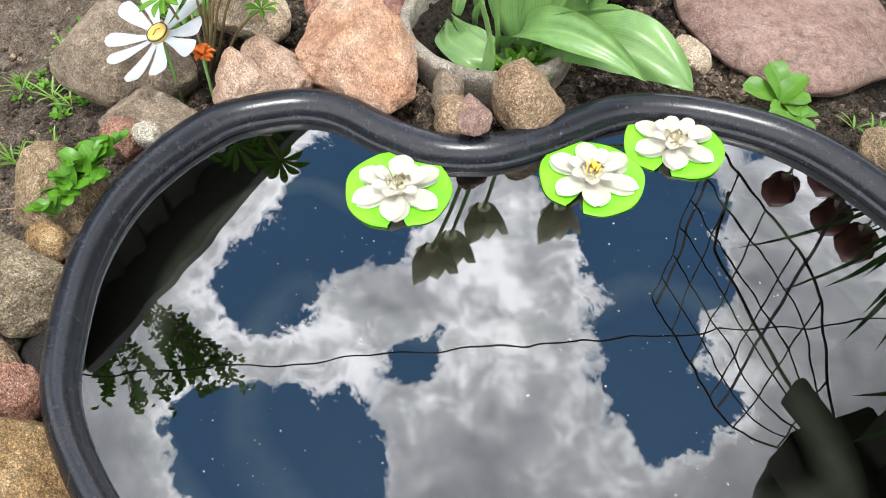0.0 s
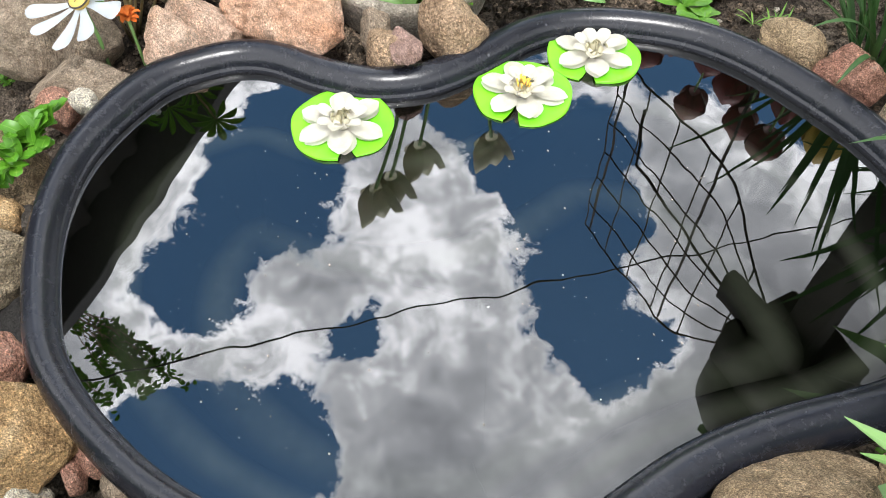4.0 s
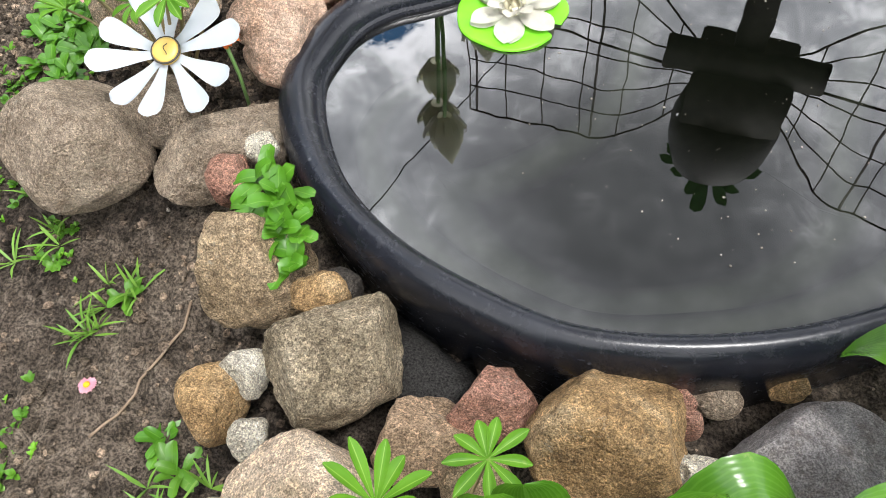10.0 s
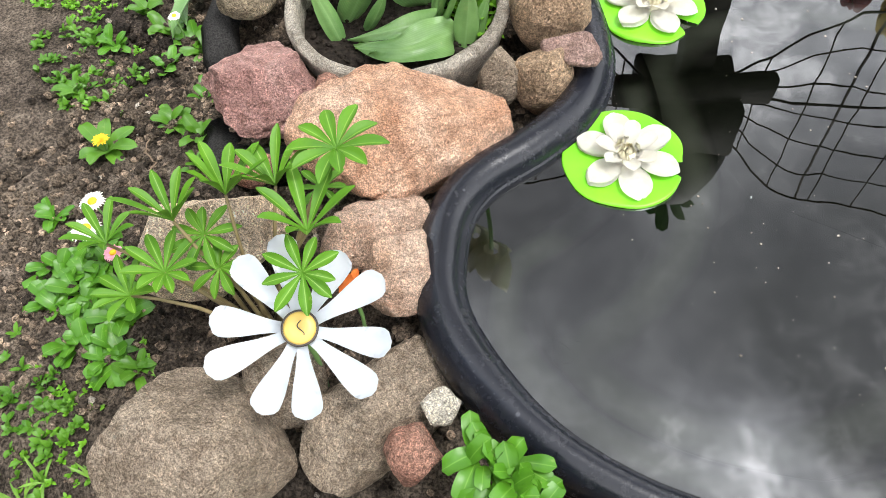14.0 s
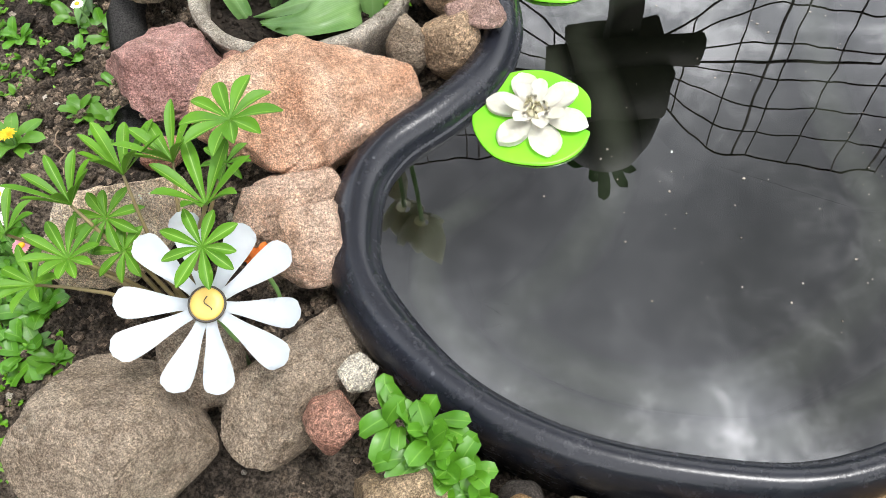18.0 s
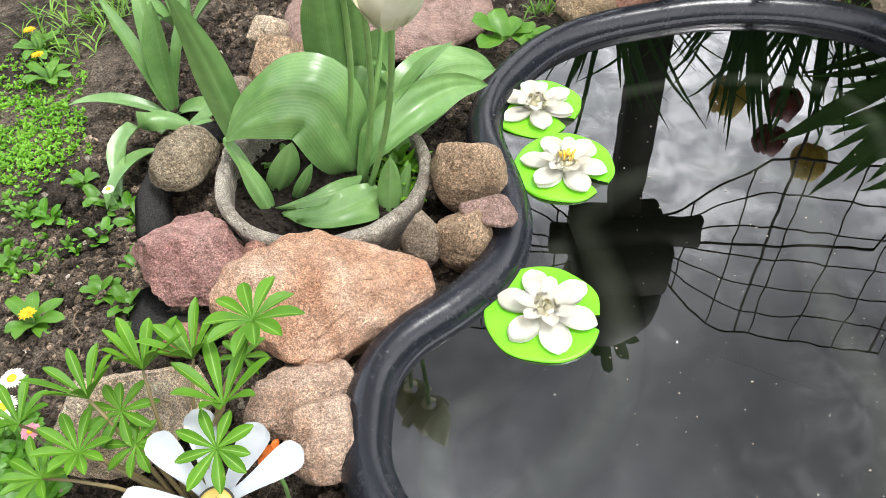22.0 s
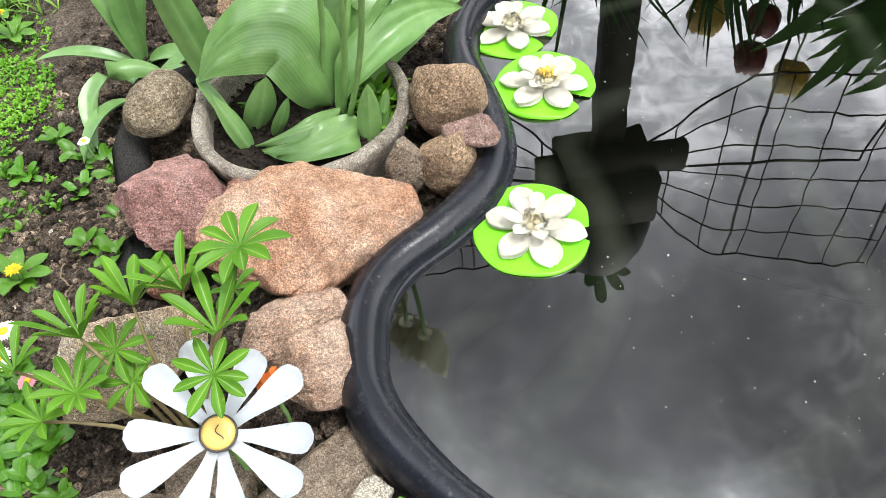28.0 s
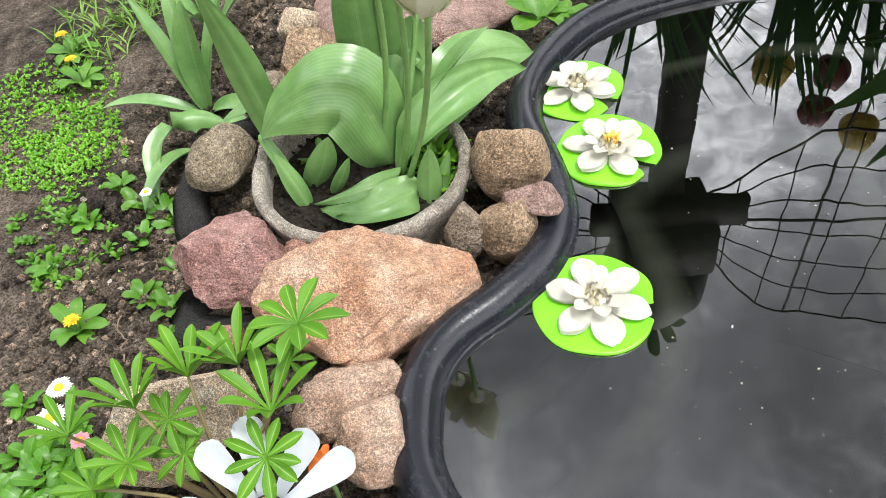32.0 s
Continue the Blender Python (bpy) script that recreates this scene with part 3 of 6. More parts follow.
# how wide the rolled rim is at each of these points, against its full width
BROAD = [0.74, 0.72, 0.7, 0.68, 0.66, 0.7, 0.78, 0.9, 1, 1, 1, 1, 1, 1, 1, 1, 1, 1, 1, 1, 1, 1, 1, 1, 1, 1, 1, 1, 1, 1, 1, 1, 1, 1, 0.86, 0.78, 0.76]


def closed_curve(points, n):
    """n points on a smooth closed curve through the given ones."""
    k = len(points)
    out = []
    for i in range(n):
        s = i * k / n
        j, f = int(s), s - int(s)
        p0, p1, p2, p3 = (Vector(points[(j + d) % k]) for d in (-1, 0, 1, 2))
        out.append(0.5 * ((2 * p1) + (p2 - p0) * f + (2 * p0 - 5 * p1 + 4 * p2 - p3) * f * f + (3 * p1 - p0 - 3 * p2 + p3) * f ** 3))
    return out


CREST = closed_curve(RIM, 220)
for _ in range(4):
    CREST = [(CREST[i - 1] + 2 * CREST[i] + CREST[(i + 1) % len(CREST)]) / 4 for i in range(len(CREST))]
NORMAL = []
for i in range(len(CREST)):
    d = (CREST[(i + 1) % len(CREST)] - CREST[i - 1]).normalized()
    NORMAL.append(Vector((d.y, -d.x)))


WIDTH = [v.x for v in closed_curve([(w, 0.0) for w in BROAD], 220)]


def ring(off, z):
    """The crest's curve moved outwards, by less where the rim is narrow."""
    return [(p.x + q.x * o, p.y + q.y * o, z) for p, q, o in ((p, q, off * w if off > -0.0292 else off + 0.0292 * (1 - w)) for p, q, w in zip(CREST, NORMAL, WIDTH))]


def smooth_step(a, b, x):
    t = min(1.0, max(0.0, (x - a) / (b - a)))
    return t * t * (3 - 2 * t)


def ground_z(x, y):
    """The garden's soil: level behind the pond, falling away at its near end."""
    z = -0.045 - 0.105 * (1 - smooth_step(-0.62, -0.18, y)) - 0.03 * smooth_step(0.1, 0.7, -x - 0.15)
    z += 0.012 * noise.noise((x * 5, y * 5, 0.3)) + 0.006 * noise.noise((x * 17, y * 17, 1.3))
    return z


# ---- ground ----
def build_ground():
    bm = bmesh.new()
    rows = []
    n = len(CREST)
    offs = [0.0] + [0.012 * i for i in range(1, 68)] + [0.9, 1.1, 1.4, 2.0, 3.5, 8, 25, 90, 400, 1500]
    mid = Vector((0.24, 0.14))
    for o in offs:
        row = []
        for p, q in zip(CREST, NORMAL):
            r = (p - mid).normalized()
            k = smooth_step(0.0, 0.5, o)
            x, y = (p + (q * (1 - k) + r * k) * o)
            z = ground_z(x, y) if o < 30 else -0.06
            if o < 1.2:
                z += 0.013 * noise.noise((x * 38, y * 38, 2.0)) + 0.011 * abs(noise.noise((x * 75, y * 75, 5.0))) - 0.004
            row.append(bm.verts.new((x, y, z)))
        rows.append(row)
    grid_faces(bm, rows, True)
    bmesh.ops.recalc_face_normals(bm, faces=bm.faces)
    return tagged(part("ground", bm, SOIL), "dark crumbly garden soil with dry patches round the pond", "ground", kind="structure")


build_ground()


def build_horizon_block():
    """An unseen leafy ring, added to hold back sky light near the horizon."""
    bm = bmesh.new()
    rows = []
    for k in range(6):
        row = []
        for i in range(180):
            a = 2 * math.pi * i / 180
            r = (9.5, 9.4, 9.4, 9.5, 9.9, 10.4)[k] + 0.25 * noise.noise((math.cos(a) * 9, math.sin(a) * 9, k * 0.8))
            row.append(bm.verts.new((r * math.cos(a), r * math.sin(a), (-0.1, 0.7, 1.5, 2.3, 2.6, -0.1)[k] + (0.2 * noise.noise((math.cos(a) * 12, math.sin(a) * 12, 4.0)) if k > 2 and k < 5 else 0))))
        rows.append(row)
    grid_faces(bm, rows, True)
    bmesh.ops.recalc_face_normals(bm, faces=bm.faces)
    tagged(part("horizon_block", bm, DARK_LEAF), "unseen dark green ring added to block low sky light", "hedge", kind="structure")


build_horizon_block()


# ---- pond ----
def build_pond():
    pond = thing("garden_pond", 0.24, 0.14, -0.06, "preformed black plastic garden pond with a rolled rim", "pond")
    inv = pose(-0.24, -0.14, 0.06)
    # rolled rim
    bm = bmesh.new()
    prof = [(0.004, -0.24), (0.016, -0.12), (0.022, -0.045), (0.026, -0.03), (0.029, -0.006), (0.0285, 0.006), (0.025, 0.018), (0.018, 0.027), (0.009, 0.0325), (0.0, 0.034), (-0.009, 0.032), (-0.017, 0.0265), (-0.0225, 0.019), (-0.0255, 0.011), (-0.0265, 0.007), (-0.0285, 0.0065), (-0.0290, 0.004), (-0.0292, -0.004)]
    rows = [[bm.verts.new(v) for v in ring(o, z)] for o, z in prof]
    grid_faces(bm, rows, True)
    bmesh.ops.recalc_face_normals(bm, faces=bm.faces)
    bmesh.ops.transform(bm, matrix=inv, verts=bm.verts)
    part("rim", bm, PLASTIC, pond, "scuffed matt black rim")
    # basin with planting shelves
    bm = bmesh.new()
    prof = [(-0.0292, -0.004), (-0.0305, -0.02), (-0.036, -0.06), (-0.042, -0.085), (-0.055, -0.095), (-0.095, -0.10), (-0.108, -0.108), (-0.118, -0.15), (-0.128, -0.21), (-0.145, -0.225), (-0.17, -0.23)]
    rows = [[bm.verts.new(v) for v in ring(o, z)] for o, z in prof]
    edge = [v.co.copy() for v in rows[-1]]
    for k in range(1, 9):
        q = 1 - k / 8.05
        rows.append([bm.verts.new((0.24 + (c.x - 0.24) * q, 0.14 + (c.y - 0.14) * q, -0.23 - 0.02 * (1 - q) + 0.004 * noise.noise((c.x * q * 5, c.y * q * 5, 1.0)))) for c in edge])
    grid_faces(bm, rows, True)
    bmesh.ops.recalc_face_normals(bm, faces=bm.faces)
    for f in bm.faces:
        f.normal_flip()
    bmesh.ops.transform(bm, matrix=inv, verts=bm.verts)
    part("basin", bm, SILT, pond, "dark stepped basin under water")
    # pale bands along the shelves
    for lo, hi, z, up in ((-0.046, -0.100, -0.0925, 0.003), (-0.130, -0.215, -0.218, 0.003)):
        bm = bmesh.new()
        rows = []
        for q in (0.0, 0.15, 0.3, 0.45, 0.6, 0.75, 0.9, 1.0):
            rows.append([bm.verts.new((p.x + n.x * (lo + (hi - lo) * q + 0.006 * noise.noise((p.x * 6, p.y * 6, q))), p.y + n.y * (lo + (hi - lo) * q + 0.006 * noise.noise((p.x * 6, p.y * 6, q))), z + up * math.sin(math.pi * q))) for p, n in zip(CREST, NORMAL)])
        grid_faces(bm, rows, True)
        bmesh.ops.recalc_face_normals(bm, faces=bm.faces)
        bmesh.ops.transform(bm, matrix=inv, verts=bm.verts)
        part("shelf_band", bm, SHELF_BAND, pond, "pale band along the basin's shelf")
    # water
    bm = bmesh.new()
    ps = ring(-0.0288, 0.0)
    vs = [bm.verts.new(p) for p in ps]
    c = bm.verts.new((0.24, 0.14, 0))
    for i in range(len(vs)):
        bm.faces.new((c, vs[i], vs[(i + 1) % len(vs)]))
    for f in bm.faces:
        f.normal_update()
        if f.normal.z < 0:
            f.normal_flip()
    w = part("water", bm, WATER)
    tagged(w, "still dark pond water mirroring clouds and sky", "water", kind="structure")
    # specks floating on it
    rnd = random.Random(4)
    bm = bmesh.new()
    for _ in range(240):
        a, r = rnd.uniform(0, 6.28), rnd.random() ** 0.5
        x, y = 0.26 + 0.30 * r * math.cos(a), 0.06 + 0.38 * r * math.sin(a)
        s = 0.0004 + 0.0013 * rnd.random() ** 3
        k = [bm.verts.new((x + s * math.cos(b) * rnd.uniform(0.5, 1.6), y + s * math.sin(b), 0.0008)) for b in (0, 1.6, 3.1, 4.7)]
        bm.faces.new(k)
    tagged(part("floating_specks", bm, PEBBLE), "tiny pale specks of dust and pollen on the water", "dust", kind="stuff")


build_pond()


# ---- stones ----
def rock(label, col, x, y, z, wx, wy, wz, rz=0.0, cuts=5, seed=1, rough=1.0, name="stone", tilt=(0, 0), sub=5, facets=(), blunt=2.6):
    """A stone with its middle at x, y, z. cuts: how many chance faces are broken off it; facets: heading, rise and distance of planned ones."""
    rnd = random.Random(seed * 77 + 5)
    bm = bmesh.new()
    bmesh.ops.create_icosphere(bm, subdivisions=sub, radius=1.0)
    s = Vector((wx, wy, wz)) / 2
    planes = []
    for az, el, d in facets:
        a, e = radians(az - rz), radians(el)
        planes.append((Vector((math.cos(a) * math.cos(e), math.sin(a) * math.cos(e), math.sin(e))), d))
    for _ in range(cuts):
        v = Vector((rnd.gauss(0, 1), rnd.gauss(0, 1), rnd.gauss(0, 0.9))).normalized()
        planes.append((v, rnd.uniform(0.62, 0.86)))
    o = Vector((rnd.uniform(-9, 9), rnd.uniform(-9, 9), seed * 1.7))
    swell = 0.05 if facets else 0.12
    for v in bm.verts:
        p = v.co.normalized()
        k = (abs(p.x) ** blunt + abs(p.y) ** blunt + abs(p.z) ** blunt) ** (-1 / blunt)
        q = p * (0.40 + 0.60 * k)
        q += p * (swell * noise.noise(p * 1.1 + o) + 0.05 * noise.noise(p * 2.4 + o))
        wob = 0.030 * rough * noise.noise(p * 4.2 + o)
        for n, d in planes:
            e = q.dot(n) - d - wob
            if e > 0:
                q -= n * e * 0.95
        tuck = 1 - 0.38 * smooth_step(0.05, 1.0, -q.z)
        w = Vector((q.x * s.x * tuck, q.y * s.y * tuck, q.z * s.z))
        r = w * 90 + o
        step = abs(noise.noise(w * 42 + o)) - 0.22
        w += p * rough * (0.0022 * noise.noise(w * 36 + o) + 0.0011 * noise.noise(r) + 0.0006 * noise.noise(r * 2.3) - 0.0030 * max(0.0, step))
        v.co = w
    lo = min(v.co.z for v in bm.verts)
    bmesh.ops.translate(bm, vec=(0, 0, -lo), verts=bm.verts)
    ob = part(name, bm, ROCK[col])
    ob.matrix_world = pose(x, y, z + lo, tilt[0], tilt[1], rz)
    return tagged(ob, label, "stone", "stones round the pond")


# planned faces of the stones that the walk passes nearest, by seed: heading, rise, distance
FACETS = {
    3: ((-104, 48, 0.64), (66, 20, 0.80), (-50, 12, 0.52), (-128, 6, 0.80), (118, 16, 0.78), (24, 58, 0.74), (-36, 34, 0.62)),
    18: ((-75, 32, 0.50), (95, 66, 0.58), (15, 20, 0.72), (-150, 18, 0.78), (140, 30, 0.80)),
    91: ((-60, 35, 0.60), (100, 45, 0.70), (10, 10, 0.72), (-120, 20, 0.75), (-20, 60, 0.66)),
    17: ((-40, 40, 0.60), (90, 50, 0.60), (180, 20, 0.80), (20, 70, 0.62)),
    28: ((30, 68, 0.60), (-130, 45, 0.62), (-60, 18, 0.70), (120, 30, 0.72), (40, 5, 0.90)),
    27: ((80, 50, 0.80), (-120, 45, 0.84), (150, 15, 0.86), (30, 20, 0.86)),
    29: ((-90, 45, 0.66), (60, 60, 0.66), (0, 15, 0.8)),
    32: ((-70, 50, 0.72), (100, 30, 0.78), (190, 15, 0.78), (20, 35, 0.74), (-50, 10, 0.82)),
    35: ((-60, 62, 0.74), (130, 25, 0.80), (20, 20, 0.80), (-130, 20, 0.82)),
    40: ((60, 55, 0.62), (-80, 30, 0.66), (170, 20, 0.70), (0, 15, 0.75)),
    39: ((80, 55, 0.60), (-60, 40, 0.70), (180, 20, 0.72)),
    41: ((75, 55, 0.80), (-100, 30, 0.84), (10, 20, 0.84), (160, 25, 0.86)),
    25: ((-80, 50, 0.66), (95, 40, 0.72), (0, 20, 0.85), (180, 25, 0.85)),
    44: ((-90, 20, 0.72), (40, 25, 0.78), (150, 40, 0.74)),
    15: ((-100, 60, 0.55), (0, 15, 0.8), (120, 30, 0.66)),
    43: ((60, 70, 0.66), (-110, 45, 0.80), (150, 20, 0.80)),
    20: ((-80, 60, 0.66), (0, 30, 0.75), (170, 20, 0.75)),
    53: ((150, 45, 0.72), (-60, 50, 0.74), (60, 30, 0.8)),
    55: ((140, 55, 0.66), (-40, 40, 0.72), (200, 20, 0.78)),
    57: ((-90, 45, 0.62), (90, 40, 0.66), (0, 20, 0.74), (180, 20, 0.74)),
}


STONES = [
    # label, colour, x, y, z, width, depth, height, turn, cuts, seed, roughness
    ("large pink-orange granite boulder leaning on the pond rim", "orange", -0.268, 0.024, 0.034, 0.268, 0.220, 0.140, -8, 9, 3, 1.5),
    ("angular dark red stone with pale veins beside the pot", "red", -0.452, 0.128, 0.012, 0.175, 0.150, 0.130, -10, 12, 18, 1.4),
    ("smooth rounded olive-grey cobble beside the pot", "grey", -0.499, 0.322, 0.02, 0.085, 0.125, 0.085, -22, 0, 5, 0.6),
    ("rounded coarse brown sandstone between pot and rim", "brown", -0.080, 0.240, 0.036, 0.106, 0.105, 0.132, 15, 1, 12, 1.0),
    ("upright coarse brown stone wedged behind the rim", "brown", -0.093, 0.134, 0.014, 0.074, 0.066, 0.115, 10, 2, 13, 1.0),
    ("dull brown angular stone against the pot", "taupe", -0.146, 0.138, 0.014, 0.056, 0.055, 0.105, -8, 4, 44, 0.9),
    ("flat pale pinkish stone resting on other stones", "slab", -0.055, 0.147, 0.054, 0.082, 0.048, 0.040, -22, 4, 15, 1.2),
    ("small pink stone chip beside the pot", "rose", -0.367, 0.118, 0.012, 0.046, 0.04, 0.06, 0, 7, 16, 1.2),
    ("peach granite stone wedged under a boulder", "peach", -0.292, -0.098, 0.016, 0.135, 0.085, 0.10, 25, 7, 17, 1.3),
    ("upright peach granite stone with rusty stain at the rim", "peach", -0.258, -0.158, 0.024, 0.092, 0.100, 0.128, -10, 4, 91, 1.4),
    ("brown stone with flat top behind the tulips", "brown", -0.385, 0.56, 0.02, 0.11, 0.13, 0.12, 10, 4, 20, 1.0),
    ("small pale tan stone in the flower bed", "beige", -0.424, 0.692, 0.01, 0.078, 0.07, 0.075, 0, 3, 21, 0.7),
    ("small dark brown stone behind the pot", "taupe", -0.442, 0.478, 0.01, 0.062, 0.07, 0.085, 0, 5, 22, 1.0),
    ("pale tan block behind the tulip leaves", "beige", -0.130, 0.545, 0.012, 0.092, 0.06, 0.06, 6, 6, 23, 0.9),
    ("small rose stone in front of the red stone", "rose", -0.452, 0.005, 0.0, 0.058, 0.05, 0.07, 0, 4, 24, 0.8),
    ("large beige granite boulder under the lupins", "beige", -0.480, -0.112, 0.008, 0.180, 0.135, 0.140, 8, 4, 25, 1.0),
    ("big smooth rounded taupe boulder", "taupe", -0.457, -0.352, -0.022, 0.200, 0.175, 0.155, -28, 1, 27, 0.8),
    ("flat-topped taupe stone under the white daisy", "taupe", -0.278, -0.300, -0.03, 0.190, 0.120, 0.125, 55, 5, 28, 1.1),
    ("taupe stone tucked behind the boulder", "taupe", -0.372, -0.27, -0.02, 0.089, 0.095, 0.126, 26, 6, 29, 0.8),
    ("small angular white stone at the rim", "white", -0.207, -0.309, 0.008, 0.044, 0.036, 0.05, 26, 8, 30, 1.0),
    ("small rose stone under the salad plant", "rose", -0.236, -0.348, -0.02, 0.056, 0.06, 0.085, 20, 5, 31, 0.9),
    ("tall grey-tan stone below the salad plant", "tan", -0.156, -0.448, -0.03, 0.133, 0.133, 0.17, 20, 4, 32, 1.3),
    ("small orange-tan stone between larger ones", "golden", -0.069, -0.458, -0.024, 0.068, 0.048, 0.06, 40, 5, 33, 1.0),
    ("small dark stone under the rim", "dark", -0.058, -0.432, -0.045, 0.045, 0.045, 0.06, 0, 3, 34, 0.9),
    ("speckled grey granite boulder", "grey", -0.026, -0.512, -0.045, 0.16, 0.129, 0.154, 50, 4, 35, 1.2),
    ("small white-grey pebble between boulders", "white", -0.118, -0.552, -0.06, 0.058, 0.056, 0.065, 20, 4, 36, 0.7),
    ("golden tan stone at the outer edge", "golden", -0.146, -0.590, -0.085, 0.078, 0.088, 0.10, 30, 3, 37, 0.8),
    ("small white stone at the outer edge", "white", -0.095, -0.610, -0.085, 0.040, 0.05, 0.07, 20, 6, 38, 0.9),
    ("coarse brown-pink stone beside the red one", "brown", 0.083, -0.562, -0.06, 0.100, 0.095, 0.13, 26, 6, 39, 1.1),
    ("rusty red angular stone at the rim", "rose", 0.148, -0.513, -0.035, 0.098, 0.075, 0.1, 30, 6, 40, 0.9),
    ("large golden-tan rounded boulder", "golden", 0.262, -0.508, -0.035, 0.160, 0.125, 0.145, 18, 5, 41, 1.0),
    ("craggy white limestone lump", "white", 0.358, -0.520, -0.06, 0.082, 0.075, 0.095, 10, 8, 42, 3.0),
    ("smooth flat slate-grey boulder", "slate", 0.455, -0.470, -0.05, 0.160, 0.125, 0.12, 20, 3, 43, 0.5),
    ("pale beige granite boulder beside the lupin", "beige", 0.0, -0.645, -0.06, 0.165, 0.115, 0.13, 30, 3, 144, 0.8),
    ("small olive-brown stone beside the boulder", "tan", 0.155, -0.585, -0.07, 0.075, 0.06, 0.09, 0, 5, 45, 1.0),
    ("small reddish brown stone under the rim", "rose", 0.315, -0.438, -0.065, 0.048, 0.034, 0.06, 30, 4, 46, 0.8),
    ("dark brown stone in the gap under the rim", "taupe", 0.352, -0.420, -0.07, 0.055, 0.04, 0.055, -20, 5, 47, 0.8),
    ("small rusty stone in the gap under the rim", "golden", 0.415, -0.388, -0.06, 0.048, 0.034, 0.05, 10, 6, 48, 1.0),
    ("small pinkish stone beside the golden boulder", "rose", 0.328, -0.462, -0.06, 0.036, 0.03, 0.06, 0, 4, 49, 0.8),
    ("rough speckled white stone under the lupin", "white", -0.085, -0.725, -0.09, 0.105, 0.10, 0.11, 0, 4, 50, 1.0),
    ("speckled pale stone further out under the lupin", "white", -0.10, -0.830, -0.10, 0.10, 0.09, 0.10, 0, 4, 51, 1.0),
    ("taupe stone below the broad leaves", "taupe", 0.50, -0.600, -0.085, 0.11, 0.10, 0.11, 0, 5, 52, 0.9),
    ("large grey-beige rough boulder beside the rim", "tan", 0.758, 0.200, 0.012, 0.150, 0.205, 0.135, -8, 5, 53, 1.0),
    ("grey-beige stone behind a larger boulder", "tan", 0.785, 0.335, 0.0, 0.095, 0.09, 0.10, 30, 5, 54, 1.0),
    ("tan stone with a crack beside the rim", "tan", 0.750, 0.048, -0.008, 0.105, 0.130, 0.095, -15, 5, 55, 0.9),
    ("smooth tan stone at the near corner of the rim", "taupe", 0.735, -0.085, -0.03, 0.11, 0.09, 0.10, 50, 4, 56, 0.8),
    ("pinkish red angular block behind the rim", "rose", 0.262, 0.760, 0.0, 0.125, 0.10, 0.10, -15, 8, 57, 0.8),
    ("rounded pale stone behind the rim", "beige", 0.385, 0.765, 0.0, 0.105, 0.085, 0.09, 10, 2, 58, 0.7),
    ("rough tan stone behind the far rim", "tan", 0.165, 0.725, 0.0, 0.12, 0.075, 0.085, 20, 5, 59, 1.0),
    ("pale beige stone at the far corner", "beige", 0.742, 0.658, 0.0, 0.155, 0.125, 0.10, -30, 3, 60, 0.7),
    ("rounded beige stone at the far corner", "beige", 0.775, 0.545, 0.0, 0.115, 0.10, 0.09, -60, 3, 61, 0.7),
    ("angular pale grey stone beside the rim", "white", 0.822, 0.435, 0.0, 0.11, 0.085, 0.09, -20, 7, 62, 0.9),
    ("pale tan stone at the far rim", "beige", 0.590, 0.725, 0.0, 0.10, 0.075, 0.08, 0, 4, 63, 0.8),
    ("pale rounded stone at the far rim", "tan", 0.485, 0.745, 0.0, 0.095, 0.075, 0.08, 0, 4, 64, 0.8),
]
for label, col, x, y, z, wx, wy, wz, rz, cuts, seed, rough in STONES:
    planned = FACETS.get(seed, ())
    rock(label, col, x, y, z, wx, wy, wz, rz, 2 if planned else cuts, seed, rough, facets=planned, sub=6 if wx > 0.15 else 5, blunt=3.2 if planned else 2.6)

# the flat slab behind the pond
slab = rock("broad flat worn pinkish concrete slab sunk in the soil", "slab", -0.205, 0.80, -0.022, 0.40, 0.36, 0.09, 10, 2, 70, 0.5, "flat_slab")
slab["category"] = "slab"


# ---- water lilies ----
def lily_petal(bm, az, length, width, rise, cup, z0, r0, droop=0.10, pinch=0.0):
    """One sheet of foam: narrow at its root, broad past the middle, with a blunt point."""
    h = Vector((math.cos(radians(az)), math.sin(radians(az)), 0))
    side = Vector((-h.y, h.x, 0))
    rows = []
    n, m = 10, 7
    for i in range(n + 1):
        q = i / n
        w = width / 2 * (0.34 + 0.66 * smooth_step(0.0, 0.55, q)) * (1.0 if q < 0.62 else max(0.05, 1 - ((q - 0.62) / 0.385) ** 2.4) ** 0.8)
        z = z0 + length * (math.tan(radians(rise)) * q - droop * q * q)
        c = h * (r0 + length * q * (1 - pinch * q))
        rows.append([bm.verts.new((c.x + side.x * u * w, c.y + side.y * u * w, z + cup * w * u * u)) for u in (2 * j / (m - 1) - 1 for j in range(m))])
    grid_faces(bm, rows)


